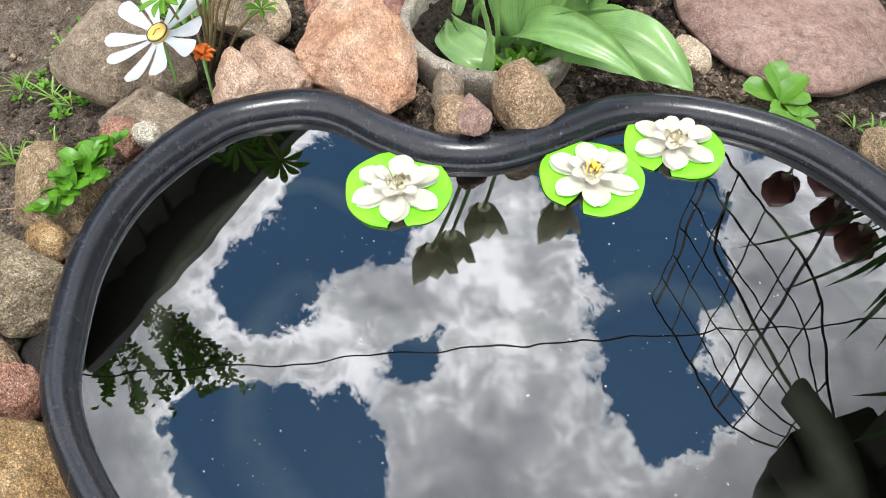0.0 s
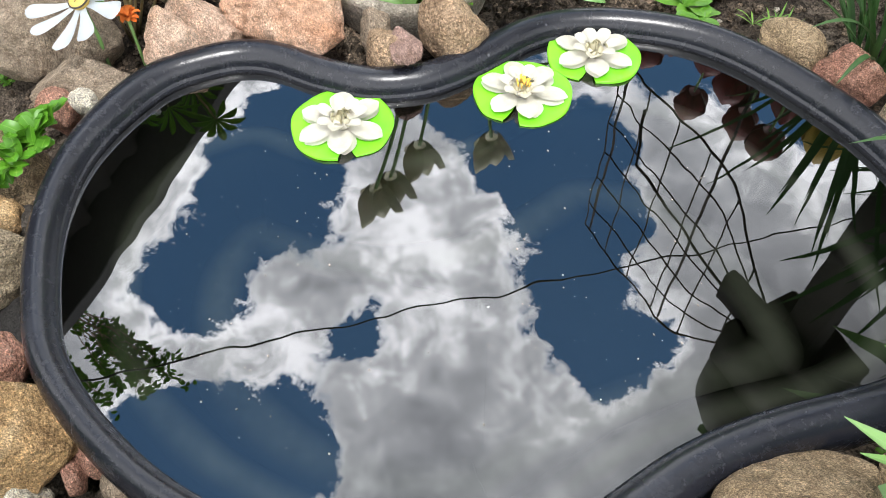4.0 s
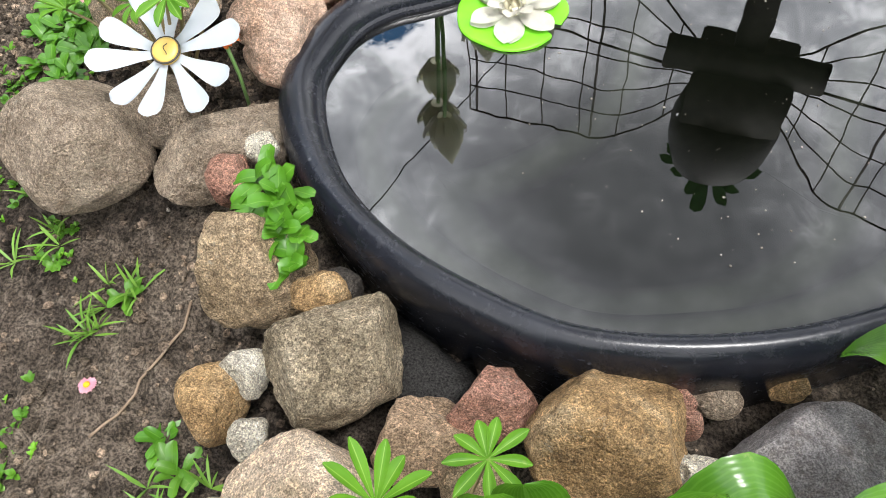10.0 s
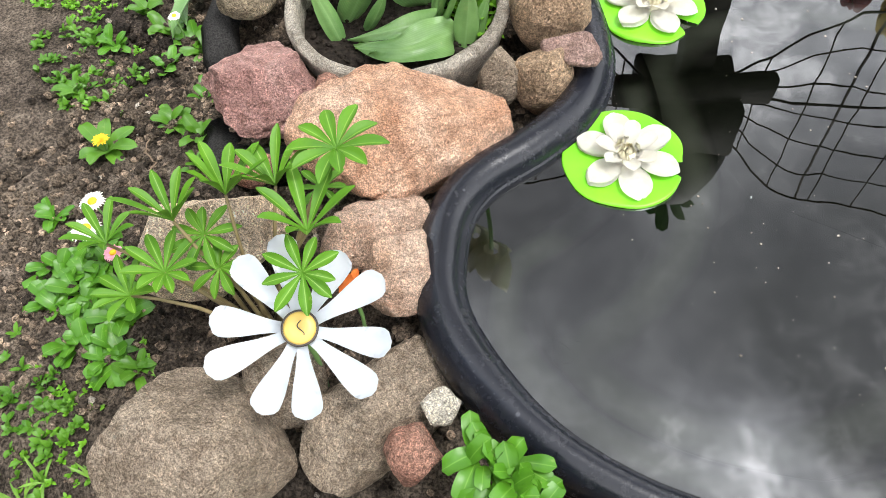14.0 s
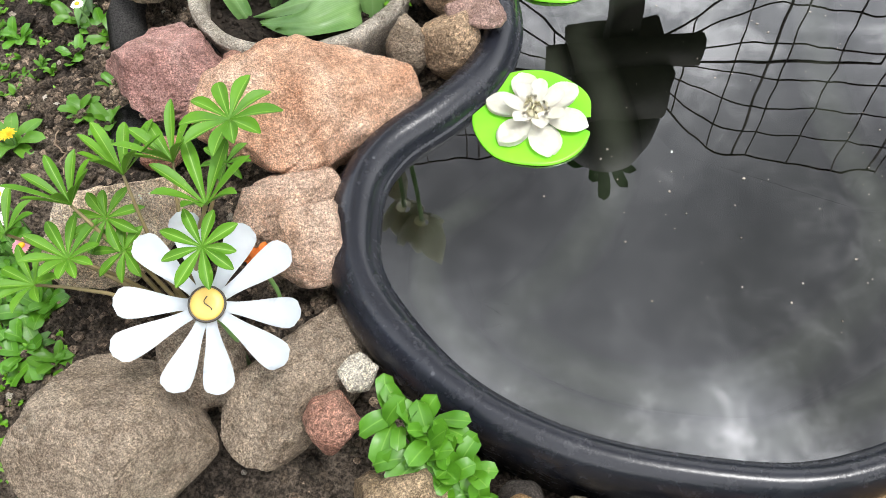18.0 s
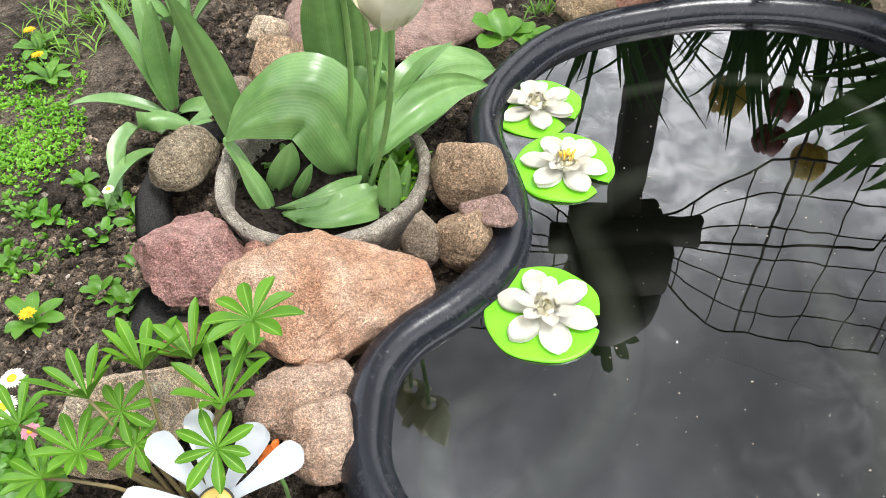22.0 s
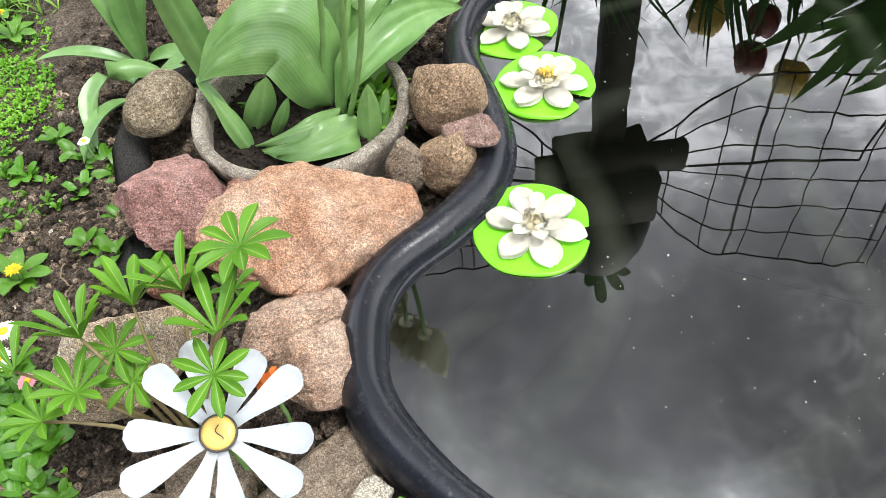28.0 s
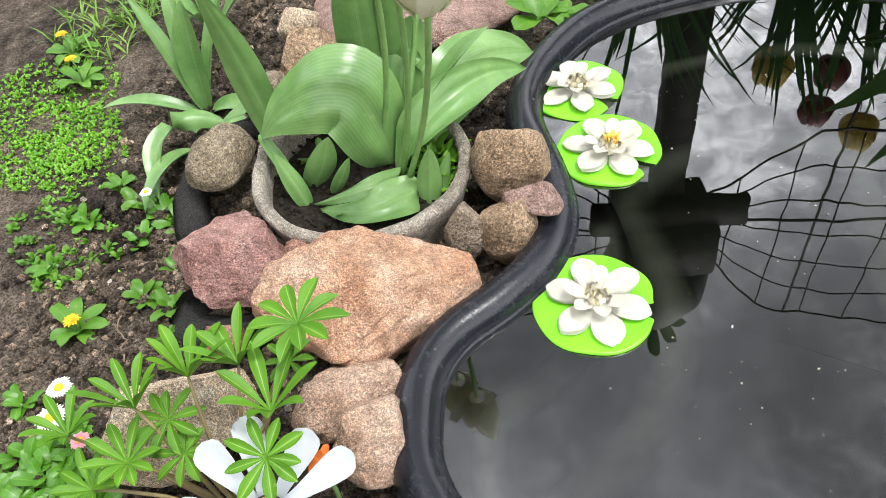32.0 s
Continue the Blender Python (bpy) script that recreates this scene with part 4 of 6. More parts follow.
def water_lily(x, y, rz, label, heart, size=0.075, seed=1, notch=0.0):
    rnd = random.Random(seed)
    lily = thing("floating_water_lily", x, y, 0.0, label, "water lily", "artificial water lilies", rz)
    # the pad: a disc with a wide notch, wavy at its edge
    bm = bmesh.new()
    n = 64
    rows = []
    for r in (0.10, 0.3, 0.6, 0.85, 0.96, 1.0):
        row = []
        for k in range(n + 1):
            f = k / n
            gap = 6 + 16 * r * r
            a = radians(notch - rz + gap / 2) + radians(360 - gap) * f
            lobe = 1 - 0.10 * (r ** 3) * (math.exp(-((f * n) / 3.5) ** 2) + math.exp(-(((1 - f) * n) / 3.5) ** 2))
            rr = size * r * lobe * (1 + 0.020 * math.sin(3 * a + seed) + 0.012 * math.sin(7 * a))
            z = 0.0036 + 0.0016 * r * r * math.sin(2 * a + seed * 2) + 0.0010 * math.sin(5 * a + seed) * r
            row.append(bm.verts.new((rr * math.cos(a), rr * math.sin(a), max(z, 0.0026))))
        rows.append(row)
    rows.append([bm.verts.new((v.co.x * 1.004, v.co.y * 1.004, 0.0006)) for v in rows[-1]])
    grid_faces(bm, rows)
    part("pad", bm, PAD, lily, "bright lime green foam pad")
    # six broad flat petals, thin double sheets of foam, then a ring of short raised ones
    for name, count, first, ln, wd, rise, z0, cup in (("petal", 6, 82, 0.80, 0.45, 5, 0.0075, 0.16), ("under_petal", 6, 80, 0.76, 0.47, 3, 0.0055, 0.10), ("inner_petal", 7, 60, 0.43, 0.27, 27, 0.0110, 0.45)):
        for k in range(count):
            bm = bmesh.new()
            lily_petal(bm, first + 360 / count * k + rnd.uniform(-6, 6), size * ln * rnd.uniform(0.94, 1.05), size * wd * rnd.uniform(0.92, 1.07), rise + rnd.uniform(-2.0, 3.0), cup, z0, size * 0.08, 0.04)
            bmesh.ops.solidify(bm, geom=bm.faces[:], thickness=0.0012)
            part(name, bm, FOAM_WHITE, lily)
    bm = bmesh.new()
    lathe(bm, [(0.0005, 0.0165), (size * 0.10, 0.016), (size * 0.17, 0.013), (size * 0.20, 0.009), (size * 0.21, 0.004)], 32)
    part("base", bm, FOAM_EDGE, lily, "cream foam base of the petals")
    # the ruffled heart: small crinkled petals that stand and curl inwards
    for k in range(20):
        bm = bmesh.new()
        tier = k % 3
        a = radians(360 / 20 * k * 2.3 + rnd.uniform(-14, 14))
        hd, sd = Vector((math.cos(a), math.sin(a), 0)), Vector((-math.sin(a), math.cos(a), 0))
        r0, ht, w = size * (0.26, 0.18, 0.09)[tier], size * (0.15, 0.20, 0.21)[tier] * rnd.uniform(0.8, 1.2), size * rnd.uniform(0.075, 0.115)
        rows = []
        for i in range(7):
            q = i / 6
            r = r0 * (0.72 + 0.50 * math.sin(math.pi * min(1, 0.72 * q + 0.05)) - 0.22 * q * q)
            wq = w * (0.62 + 0.38 * math.sin(math.pi * min(1, q + 0.2))) * (1 if q < 0.7 else math.sqrt(max(0.04, 1 - ((q - 0.7) / 0.31) ** 2)))
            rows.append([bm.verts.new(hd * (r - 0.35 * w * u * u + 0.0007 * q * math.sin(7 * u + 3 * k)) + sd * (wq * u) + Vector((0, 0, 0.010 + ht * q + 0.0014 * math.sin(6 * u + k)))) for u in (-1, -0.6, -0.2, 0.2, 0.6, 1)])
        grid_faces(bm, rows)
        bmesh.ops.solidify(bm, geom=bm.faces[:], thickness=0.0011)
        part("heart_petal", bm, FOAM_EDGE if tier or rnd.random() < 0.4 else FOAM_WHITE, lily)
    if heart:
        bm = bmesh.new()
        for k in range(22):
            a, r = rnd.uniform(0, 6.28), size * rnd.uniform(0.0, 0.15)
            b = Vector((r * math.cos(a), r * math.sin(a), 0.020))
            sweep(bm, [b, b + Vector((0.3 * b.x, 0.3 * b.y, 0.012))], [0.0010, 0.0017], 5)
        part("stamens", bm, STAMEN, lily, "yellow stamens")
    return lily


water_lily(0.003, 0.013, -42, "white foam water lily with cream heart floating on lime pad", False, 0.075, 1, -17)
water_lily(0.064, 0.283, -38, "white foam water lily with yellow stamens floating on lime pad", True, 0.075, 2, -45)
water_lily(0.038, 0.430, -50, "cream foam water lily with ruffled heart floating beside rim", False, 0.074, 3, -42)


# ---- the tulip pot ----
def build_pot():
    x, y, z = -0.285, 0.262, -0.072
    pot = thing("plant_pot", x, y, z, "round weathered grey concrete plant bowl filled with soil", "plant pot")
    bm = bmesh.new()
    lathe(bm, [(0.085, 0.0), (0.12, 0.008), (0.138, 0.045), (0.148, 0.085), (0.153, 0.102), (0.1545, 0.110), (0.152, 0.1155), (0.146, 0.1175), (0.1385, 0.1155), (0.136, 0.110), (0.135, 0.085), (0.128, 0.03)], 72)
    for v in bm.verts:
        a = math.atan2(v.co.y, v.co.x)
        k = 1 + 0.012 * noise.noise((math.cos(a) * 3, math.sin(a) * 3, v.co.z * 20))
        v.co.x *= k
        v.co.y *= k
        v.co.z += 0.003 * noise.noise((math.cos(a) * 6, math.sin(a) * 6, 2.0)) if v.co.z > 0.1 else 0
        if v.co.z > 0.1 and abs(a - radians(163)) < 0.09:
            v.co.z += 0.010
    part("bowl", bm, CONCRETE, pot)
    bm = bmesh.new()
    rows = []
    for r in (0.001, 0.03, 0.06, 0.09, 0.115, 0.137):
        rows.append([bm.verts.new((r * math.cos(2 * math.pi * k / 60), r * math.sin(2 * math.pi * k / 60), 0.078 + 0.012 * noise.noise((r * 40 * math.cos(2 * math.pi * k / 60), r * 40 * math.sin(2 * math.pi * k / 60), 0)))) for k in range(60)])
    grid_faces(bm, rows, True)
    part("potting_soil", bm, POT_SOIL, pot, "dark crumbly potting soil")
    rnd = random.Random(17)
    bm = bmesh.new()
    for _ in range(420):
        a, r = rnd.uniform(0, 6.283), 0.134 * rnd.random() ** 0.5
        q = rnd.uniform(0.0015, 0.0055)
        bmesh.ops.create_icosphere(bm, subdivisions=1, radius=q, matrix=pose(r * math.cos(a), r * math.sin(a), 0.080 + 0.4 * q, rnd.uniform(0, 90), rnd.uniform(0, 90)) @ Matrix.Diagonal((1, rnd.uniform(0.5, 1), rnd.uniform(0.5, 1), 1)))
    part("loose_soil", bm, POT_SOIL, pot, "small lumps of potting soil", False)


build_pot()


def tulip_flower(parent, base, top, material, size=0.032, seed=0, stem_mat=None, lean=0.02, flare=0.0):
    """A stem and a closed cup of six petals, under a plant."""
    rnd = random.Random(seed)
    b, t = Vector(base), Vector(top)
    bm = bmesh.new()
    pts = [b.lerp(t, s) + Vector((lean * math.sin(math.pi * s), lean * 0.6 * math.sin(math.pi * s), 0)) for s in (0, 0.15, 0.3, 0.45, 0.6, 0.75, 0.9, 1.0)]
    sweep(bm, pts, [0.0046, 0.0044, 0.0042, 0.004, 0.0039, 0.0038, 0.0037, 0.0037], 8)
    part("stem", bm, stem_mat or STEM, parent)
    for k in range(6):
        a0 = 60 * k + rnd.uniform(-6, 6)
        bm = bmesh.new()
        h = Vector((math.cos(radians(a0)), math.sin(radians(a0)), 0))
        sd = Vector((-h.y, h.x, 0))
        rows = []
        big = size * (1.0 if k % 2 else 0.92)
        for i in range(9):
            s = i / 8
            r = big * (0.12 + 0.95 * math.sin(math.pi * min(1, 0.08 + s * 0.68)) ** 0.9 - 0.15 * s + flare * (0.3 + 0.7 * (k % 2)) * s * s)
            z = big * 2.15 * s
            w = big * (0.95 - 0.28 * flare) * max(0.05, math.sin(math.pi * (0.12 + 0.86 * s)) ** 0.6)
            row = []
            for j in range(5):
                u = j / 2 - 1
                row.append(bm.verts.new(t + h * (r * (1 - 0.25 * u * u)) + sd * (w * u) + Vector((0, 0, z - 0.10 * big * abs(u)))))
            rows.append(row)
        grid_faces(bm, rows)
        part("petal", bm, material, parent)


def build_tulips():
    c = (-0.285, 0.262)
    plant = thing("white_tulips", *c, 0.006, "cream white tulips with broad curling grey-green leaves growing in the bowl", "tulip")
    g = lambda x, y, z: (x - c[0], y - c[1], z - 0.006)
    # heads as seen over the bowl and in the water
    for k, (bx, by, top) in enumerate(((-0.225, 0.245, (-0.158, 0.118, 0.355)), (-0.232, 0.255, (-0.190, 0.165, 0.375)), (-0.262, 0.300, (-0.220, 0.246, 0.350)), (-0.235, 0.320, (-0.172, 0.388, 0.345)))):
        tulip_flower(plant, g(bx, by, 0.004), g(*top), TULIP_WHITE, 0.034, k, None, 0.012, 0.9)
    up_face, front = (0.05, 0.8, 0.55), (1, 0.15, 0)
    leaves = [  # midrib, width, directions of the width, fold, wave
        ([(-0.243, 0.296, 0.005), (-0.251, 0.285, 0.07), (-0.276, 0.288, 0.135), (-0.329, 0.287, 0.148), (-0.385, 0.290, 0.118), (-0.422, 0.292, 0.075)], 0.125, [(0.6, 0.7, 0.1), (0.6, 0.6, 0.5), (0.4, 0.55, 0.75), (0.3, 0.6, 0.75), (0.0, 0.75, 0.6), (-0.2, 0.8, 0.4)], 0.30, 0.03),
        ([(-0.248, 0.310, 0.005), (-0.258, 0.318, 0.07), (-0.295, 0.325, 0.125), (-0.355, 0.320, 0.130), (-0.405, 0.312, 0.095)], 0.10, [(0.6, 0.7, 0.1), (0.5, 0.7, 0.4), (0.3, 0.7, 0.6), (0.0, 0.8, 0.5), (-0.2, 0.8, 0.4)], 0.35, 0.03),
        ([(-0.238, 0.262, 0.005), (-0.205, 0.278, 0.065), (-0.152, 0.315, 0.098), (-0.095, 0.365, 0.095), (-0.041, 0.411, 0.064)], 0.064, [(0, 0.9, 0.2), up_face, up_face, up_face], 0.45, 0.02),
        ([(-0.225, 0.305, 0.005), (-0.165, 0.365, 0.065), (-0.115, 0.415, 0.082), (-0.066, 0.458, 0.066), (-0.024, 0.488, 0.040)], 0.100, [(0, 0.9, 0.2), up_face, up_face, up_face], -0.2, 0.05),
        ([(-0.222, 0.285, 0.005), (-0.190, 0.315, 0.07), (-0.140, 0.36, 0.125), (-0.091, 0.385, 0.160)], 0.046, [(0.5, 0.8, 0.3), (0.45, 0.8, 0.4)], 0.5, 0.01),
        ([(-0.262, 0.365, 0.005), (-0.268, 0.385, 0.13), (-0.262, 0.360, 0.235), (-0.252, 0.325, 0.29)], 0.066, [front, (1, 0.3, 0.2)], 0.55, 0.02),
        ([(-0.245, 0.370, 0.005), (-0.238, 0.395, 0.11), (-0.232, 0.385, 0.21), (-0.226, 0.37, 0.25)], 0.050, [front, (1, -0.3, 0)], 0.55, 0.02),
        ([(-0.225, 0.350, 0.005), (-0.212, 0.385, 0.09), (-0.200, 0.398, 0.15), (-0.185, 0.392, 0.185)], 0.050, [front, front], 0.6, 0.02),
        ([(-0.220, 0.335, 0.005), (-0.224, 0.368, 0.08), (-0.212, 0.388, 0.115), (-0.190, 0.392, 0.112)], 0.060, [(0.8, 0.4, 0), (0.7, 0.3, 0.4)], 0.2, 0.03),
        ([(-0.215, 0.262, 0.012), (-0.239, 0.243, 0.022), (-0.284, 0.217, 0.030), (-0.352, 0.212, 0.018)], 0.034, [(0.3, 1, 0.3), (0.2, 1, 0.5)], 0.3, 0.08),
        ([(-0.205, 0.232, 0.012), (-0.225, 0.208, 0.022), (-0.275, 0.182, 0.026), (-0.342, 0.203, 0.014)], 0.058, [(0.3, 1, 0.3), (0.1, 1, 0.3)], -0.15, 0.05),
        ([(-0.362, 0.222, 0.0), (-0.377, 0.235, 0.04), (-0.396, 0.248, 0.085)], 0.028, [(0.8, 0.5, 0.2), (0.8, 0.5, 0.1)], 0.4, 0.0),
        ([(-0.422, 0.294, 0.082), (-0.402, 0.275, 0.055), (-0.378, 0.245, 0.02), (-0.366, 0.226, 0.004)], 0.019, [(0.6, 0.7, 0.3), (0.7, 0.6, 0.2)], 0.4, 0.0),
        ([(-0.361, 0.262, 0.0), (-0.336, 0.250, 0.05), (-0.318, 0.252, 0.10)], 0.042, [front, front], 0.4, 0.0),
        ([(-0.330, 0.245, 0.0), (-0.312, 0.238, 0.035), (-0.295, 0.242, 0.07)], 0.020, [front, front], 0.4, 0.0),
        ([(-0.194, 0.204, 0.0), (-0.189, 0.213, 0.04), (-0.184, 0.216, 0.095)], 0.034, [(1, -0.2, 0), front], 0.5, 0.0),
        ([(-0.175, 0.225, 0.0), (-0.170, 0.235, 0.03), (-0.160, 0.245, 0.06)], 0.018, [front, front], 0.5, 0.0),
        ([(-0.405, 0.335, 0.0), (-0.423, 0.346, 0.10), (-0.431, 0.329, 0.20), (-0.436, 0.289, 0.315)], 0.050, [(0.9, 0.4, 0), (0.9, 0.3, 0.1), (0.9, 0.2, 0.1)], 0.4, 0.02)]
    for k, (pts, wd, sides, fold, wv) in enumerate(leaves):
        bm = bmesh.new()
        ribbon(bm, [g(*p) for p in pts], wd, sides, fold, 26, 15, 0.42, wv * 1.6, 1.15, k, 0.05)
        part("leaf", bm, TULIP_LEAF, plant)


build_tulips()


# ---- the white daisy ornament ----
def build_daisy():
    x, y, z = -0.341, -0.259, 0.083
    d = thing("daisy_ornament", x, y, ground_z(x, y), "white plastic daisy garden ornament with a yellow heart on a stake", "garden ornament")
    h = z - ground_z(x, y)
    tilt = pose(0, 0, h, 22, 6, 8)
    for k in range(10):
        az = 36 * k - 12 + (3 if k % 2 else -3)
        bm = bmesh.new()
        rows = []
        a = radians(az)
        hd, sd = Vector((math.cos(a), math.sin(a), 0)), Vector((-math.sin(a), math.cos(a), 0))
        ln = 0.080 * (0.93 + 0.07 * math.sin(k * 2.3))
        for i in range(17):
            s = i / 16
            w = 0.0056 + 0.0092 * smooth_step(0.05, 0.85, s)
            if s > 0.82:
                w *= max(0.12, 1 - ((s - 0.82) / 0.185) ** 3) ** 0.7
            rows.append([bm.verts.new(hd * (0.014 + ln * s) + sd * (w * u) + Vector((0, 0, 0.014 * s * s + 0.16 * w * abs(u) * u * math.sin(k) - 0.22 * w * (1 - u * u)))) for u in (-1, -0.5, 0, 0.5, 1)])
        grid_faces(bm, rows)
        bmesh.ops.solidify(bm, geom=bm.faces[:], thickness=0.0008)
        bmesh.ops.transform(bm, matrix=tilt, verts=bm.verts)
        part("petal", bm, DAISY_WHITE, d)
    bm = bmesh.new()
    lathe(bm, [(0.0005, 0.009), (0.008, 0.0092), (0.0135, 0.0088), (0.0158, 0.007), (0.0162, 0.0), (0.014, -0.004), (0.0005, -0.004)], 40)
    bmesh.ops.transform(bm, matrix=tilt, verts=bm.verts)
    heart = part("heart", bm, DAISY_HEART, d, "yellow painted cap")
    bm = bmesh.new()
    sweep(bm, [(0.0166 * math.cos(t), 0.0166 * math.sin(t), 0.006) for t in (2 * math.pi * k / 36 for k in range(37))], 0.0014, 6, False)
    bmesh.ops.transform(bm, matrix=tilt, verts=bm.verts)
    part("ring", bm, RUBBER, heart, "dark rubber ring")
    bm = bmesh.new()
    sweep(bm, [(0.002 * math.sin(3 * s) + 0.004 * math.cos(5 * s), -0.007 + 0.014 * s, 0.0094) for s in (k / 10 for k in range(11))], 0.0005, 5)
    bmesh.ops.transform(bm, matrix=tilt, verts=bm.verts)
    part("crack", bm, RUBBER, heart, "thin curling crack in the cap")
    bm = bmesh.new()
    sweep(bm, [(0, 0, h - 0.004), (0.002, 0.004, h * 0.5), (0, 0, -0.05)], 0.003, 8)
    part("stake", bm, STEM, d)
    # the faded orange flower behind it
    x, y, z = -0.300, -0.205, 0.062
    o = thing("orange_flower_ornament", x, y, ground_z(x, y), "faded orange artificial flower beside the white daisy", "garden ornament")
    h = z - ground_z(x, y)
    rnd = random.Random(3)
    for k in range(14):
        bm = bmesh.new()
        blade(bm, (0, 0, h), 360 / 14 * k + rnd.uniform(-8, 8), rnd.uniform(0.015, 0.024), 0.010, rnd.uniform(20, 75), 70, 0.6, 0, 6, 0.6, 0.16, 5, seed=k)
        part("petal", bm, ORANGE_FLOWER, o)
    bm = bmesh.new()
    sweep(bm, [(0, 0, h), (0.004, 0.0, h * 0.5), (0, 0, -0.04)], 0.0025, 6)
    part("stem", bm, STEM, o)


build_daisy()


# ---- leafy plants ----
def leaflet(bm, c, hd, up, length, width, lift=0.1, droop=0.35):
    """A lance-shaped leaflet from c along hd."""
    sd = up.cross(hd).normalized()
    rows = []
    for i in range(8):
        s = i / 7
        w = width / 2 * max(0.04, math.sin(math.pi * (0.03 + 0.94 * s ** 1.55)) ** 0.8)
        p = c + hd * length * s + up * length * (lift * s - droop * s * s)
        rows.append([bm.verts.new(p + sd * w * u + up * (0.72 * w * abs(u))) for u in (-1, -0.5, 0, 0.5, 1)])
    grid_faces(bm, rows)


def lupin(label, x, y, leaves, seed=1, group="lupins"):
    """leaves: (x, y, z of a leaf's hub, size) in the world."""
    rnd = random.Random(seed)
    g0 = ground_z(x, y)
    pl = thing("lupin", x, y, g0, label, "lupin", group)
    for k, (lx, ly, lz, size, *cup) in enumerate(leaves):
        c = Vector((lx - x, ly - y, lz - g0))
        b = Vector((rnd.uniform(-0.012, 0.012), rnd.uniform(-0.012, 0.012), 0))
        bm = bmesh.new()
        m = b.lerp(c, 0.55) + Vector((0, 0, 0.02))
        sweep(bm, [b, b.lerp(m, 0.6), m, m.lerp(c, 0.55) + Vector((0, 0, 0.004)), c], [0.0028, 0.0026, 0.0023, 0.002, 0.0016], 6)
        part("stalk", bm, RED_STEM, pl)
        cupped = cup[0] if cup else 0.5
        up = Vector((rnd.uniform(-0.18, 0.18), 0.28 if cupped > 0.8 else -0.40 if cupped < 0.3 else 0.0, 1)).normalized()
        fx = up.orthogonal().normalized()
        fy = up.cross(fx)
        n = rnd.choice((8, 9, 9, 10))
        turn = rnd.uniform(0, 6.28)
        gap = 0.25
        lift = rnd.uniform(0.15, 0.75)
        lift = cup[0] if cup else lift
        bm = bmesh.new()
        for j in range(n):
            a = turn + gap + (2 * math.pi - 2 * gap) * j / (n - 1)
            hd = fx * math.cos(a) + fy * math.sin(a)
            leaflet(bm, c, hd, up, 0.84 * size * rnd.uniform(0.86, 1.1) * (0.8 + 0.2 * math.sin(math.pi * j / (n - 1))), size * rnd.uniform(0.20, 0.25), lift, rnd.uniform(0.10, 0.32))
        part("leaf", bm, LUPIN_LEAF, pl)
    return pl


lup1 = [(-0.303, -0.122, 0.186, 0.063, 0.35), (-0.367, -0.138, 0.150, 0.055, 1.09), (-0.419, -0.141, 0.140, 0.053, 1.29), (-0.329, -0.192, 0.150, 0.061, 0.99), (-0.449, -0.161, 0.100, 0.048, 0.20), (-0.328, -0.237, 0.150, 0.050, 0.25),
        (-0.434, -0.188, 0.080, 0.046, 0.15), (-0.470, -0.165, 0.130, 0.053, 1.19), (-0.334, -0.103, 0.100, 0.039, 0.30), (-0.485, -0.200, 0.090, 0.050, 0.60), (-0.525, -0.215, 0.070, 0.048, 0.70), (-0.555, -0.165, 0.090, 0.049, 0.89)]
lupin("leafy green lupin plant without flowers, growing between the stones", -0.405, -0.195, lup1, 3)
lup2 = [(0.160, -0.777, 0.205, 0.078, 0.12), (0.172, -0.602, 0.077, 0.052, 0.35), (0.110, -0.676, 0.119, 0.052, 1.1), (0.210, -0.715, 0.178, 0.058, 0.3), (0.022, -0.778, 0.138, 0.058, 0.5), (0.121, -0.863, 0.120, 0.055, 0.5),
        (0.070, -0.720, 0.080, 0.048, 0.5), (0.060, -0.830, 0.080, 0.05, 0.6), (0.000, -0.850, 0.06, 0.05, 0.4)]
lupin("young lupin plant with palm-like leaves at the pond's near end", 0.130, -0.750, lup2, 5)


def rosette(name, label, category, x, y, z, n, length, width, mat, seed, rise=(15, 60), droop=(30, 70), wave=0.04, group="", spread=0.01, shape=0.62, tip=0.6):
    rnd = random.Random(seed)
    pl = thing(name, x, y, z, label, category, group)
    for k in range(n):
        bm = bmesh.new()
        s = rnd.uniform(0.7, 1.1)
        blade(bm, (rnd.uniform(-spread, spread), rnd.uniform(-spread, spread), 0.0), 360 * k / n * 1.0 + rnd.uniform(-22, 22), length * s, width * s, rnd.uniform(*rise), rnd.uniform(*droop), 0.25, rnd.uniform(-20, 20), 8, shape, wave, 5, tip, k)
        part("leaf", bm, mat, pl)
    return pl


# the bright salad plant on the rim stones: several crowded crowns
for k, (x, y, z, n, ln) in enumerate(((-0.152, -0.392, 0.030, 14, 0.046), (-0.122, -0.415, 0.020, 12, 0.042), (-0.098, -0.440, 0.004, 10, 0.038), (-0.168, -0.368, 0.028, 11, 0.042), (-0.135, -0.378, 0.030, 10, 0.042), (-0.108, -0.405, 0.022, 9, 0.036))):
    rosette("salad_plant", "bright green spoon-leaved plant spilling over the rim", "plant", x, y, z, n - 2, ln * 1.05, 0.0205, BRIGHT_LEAF, 40 + k, (15, 75), (20, 80), 0.07, "salad plants at the rim", 0.013, 0.74, 0.34)

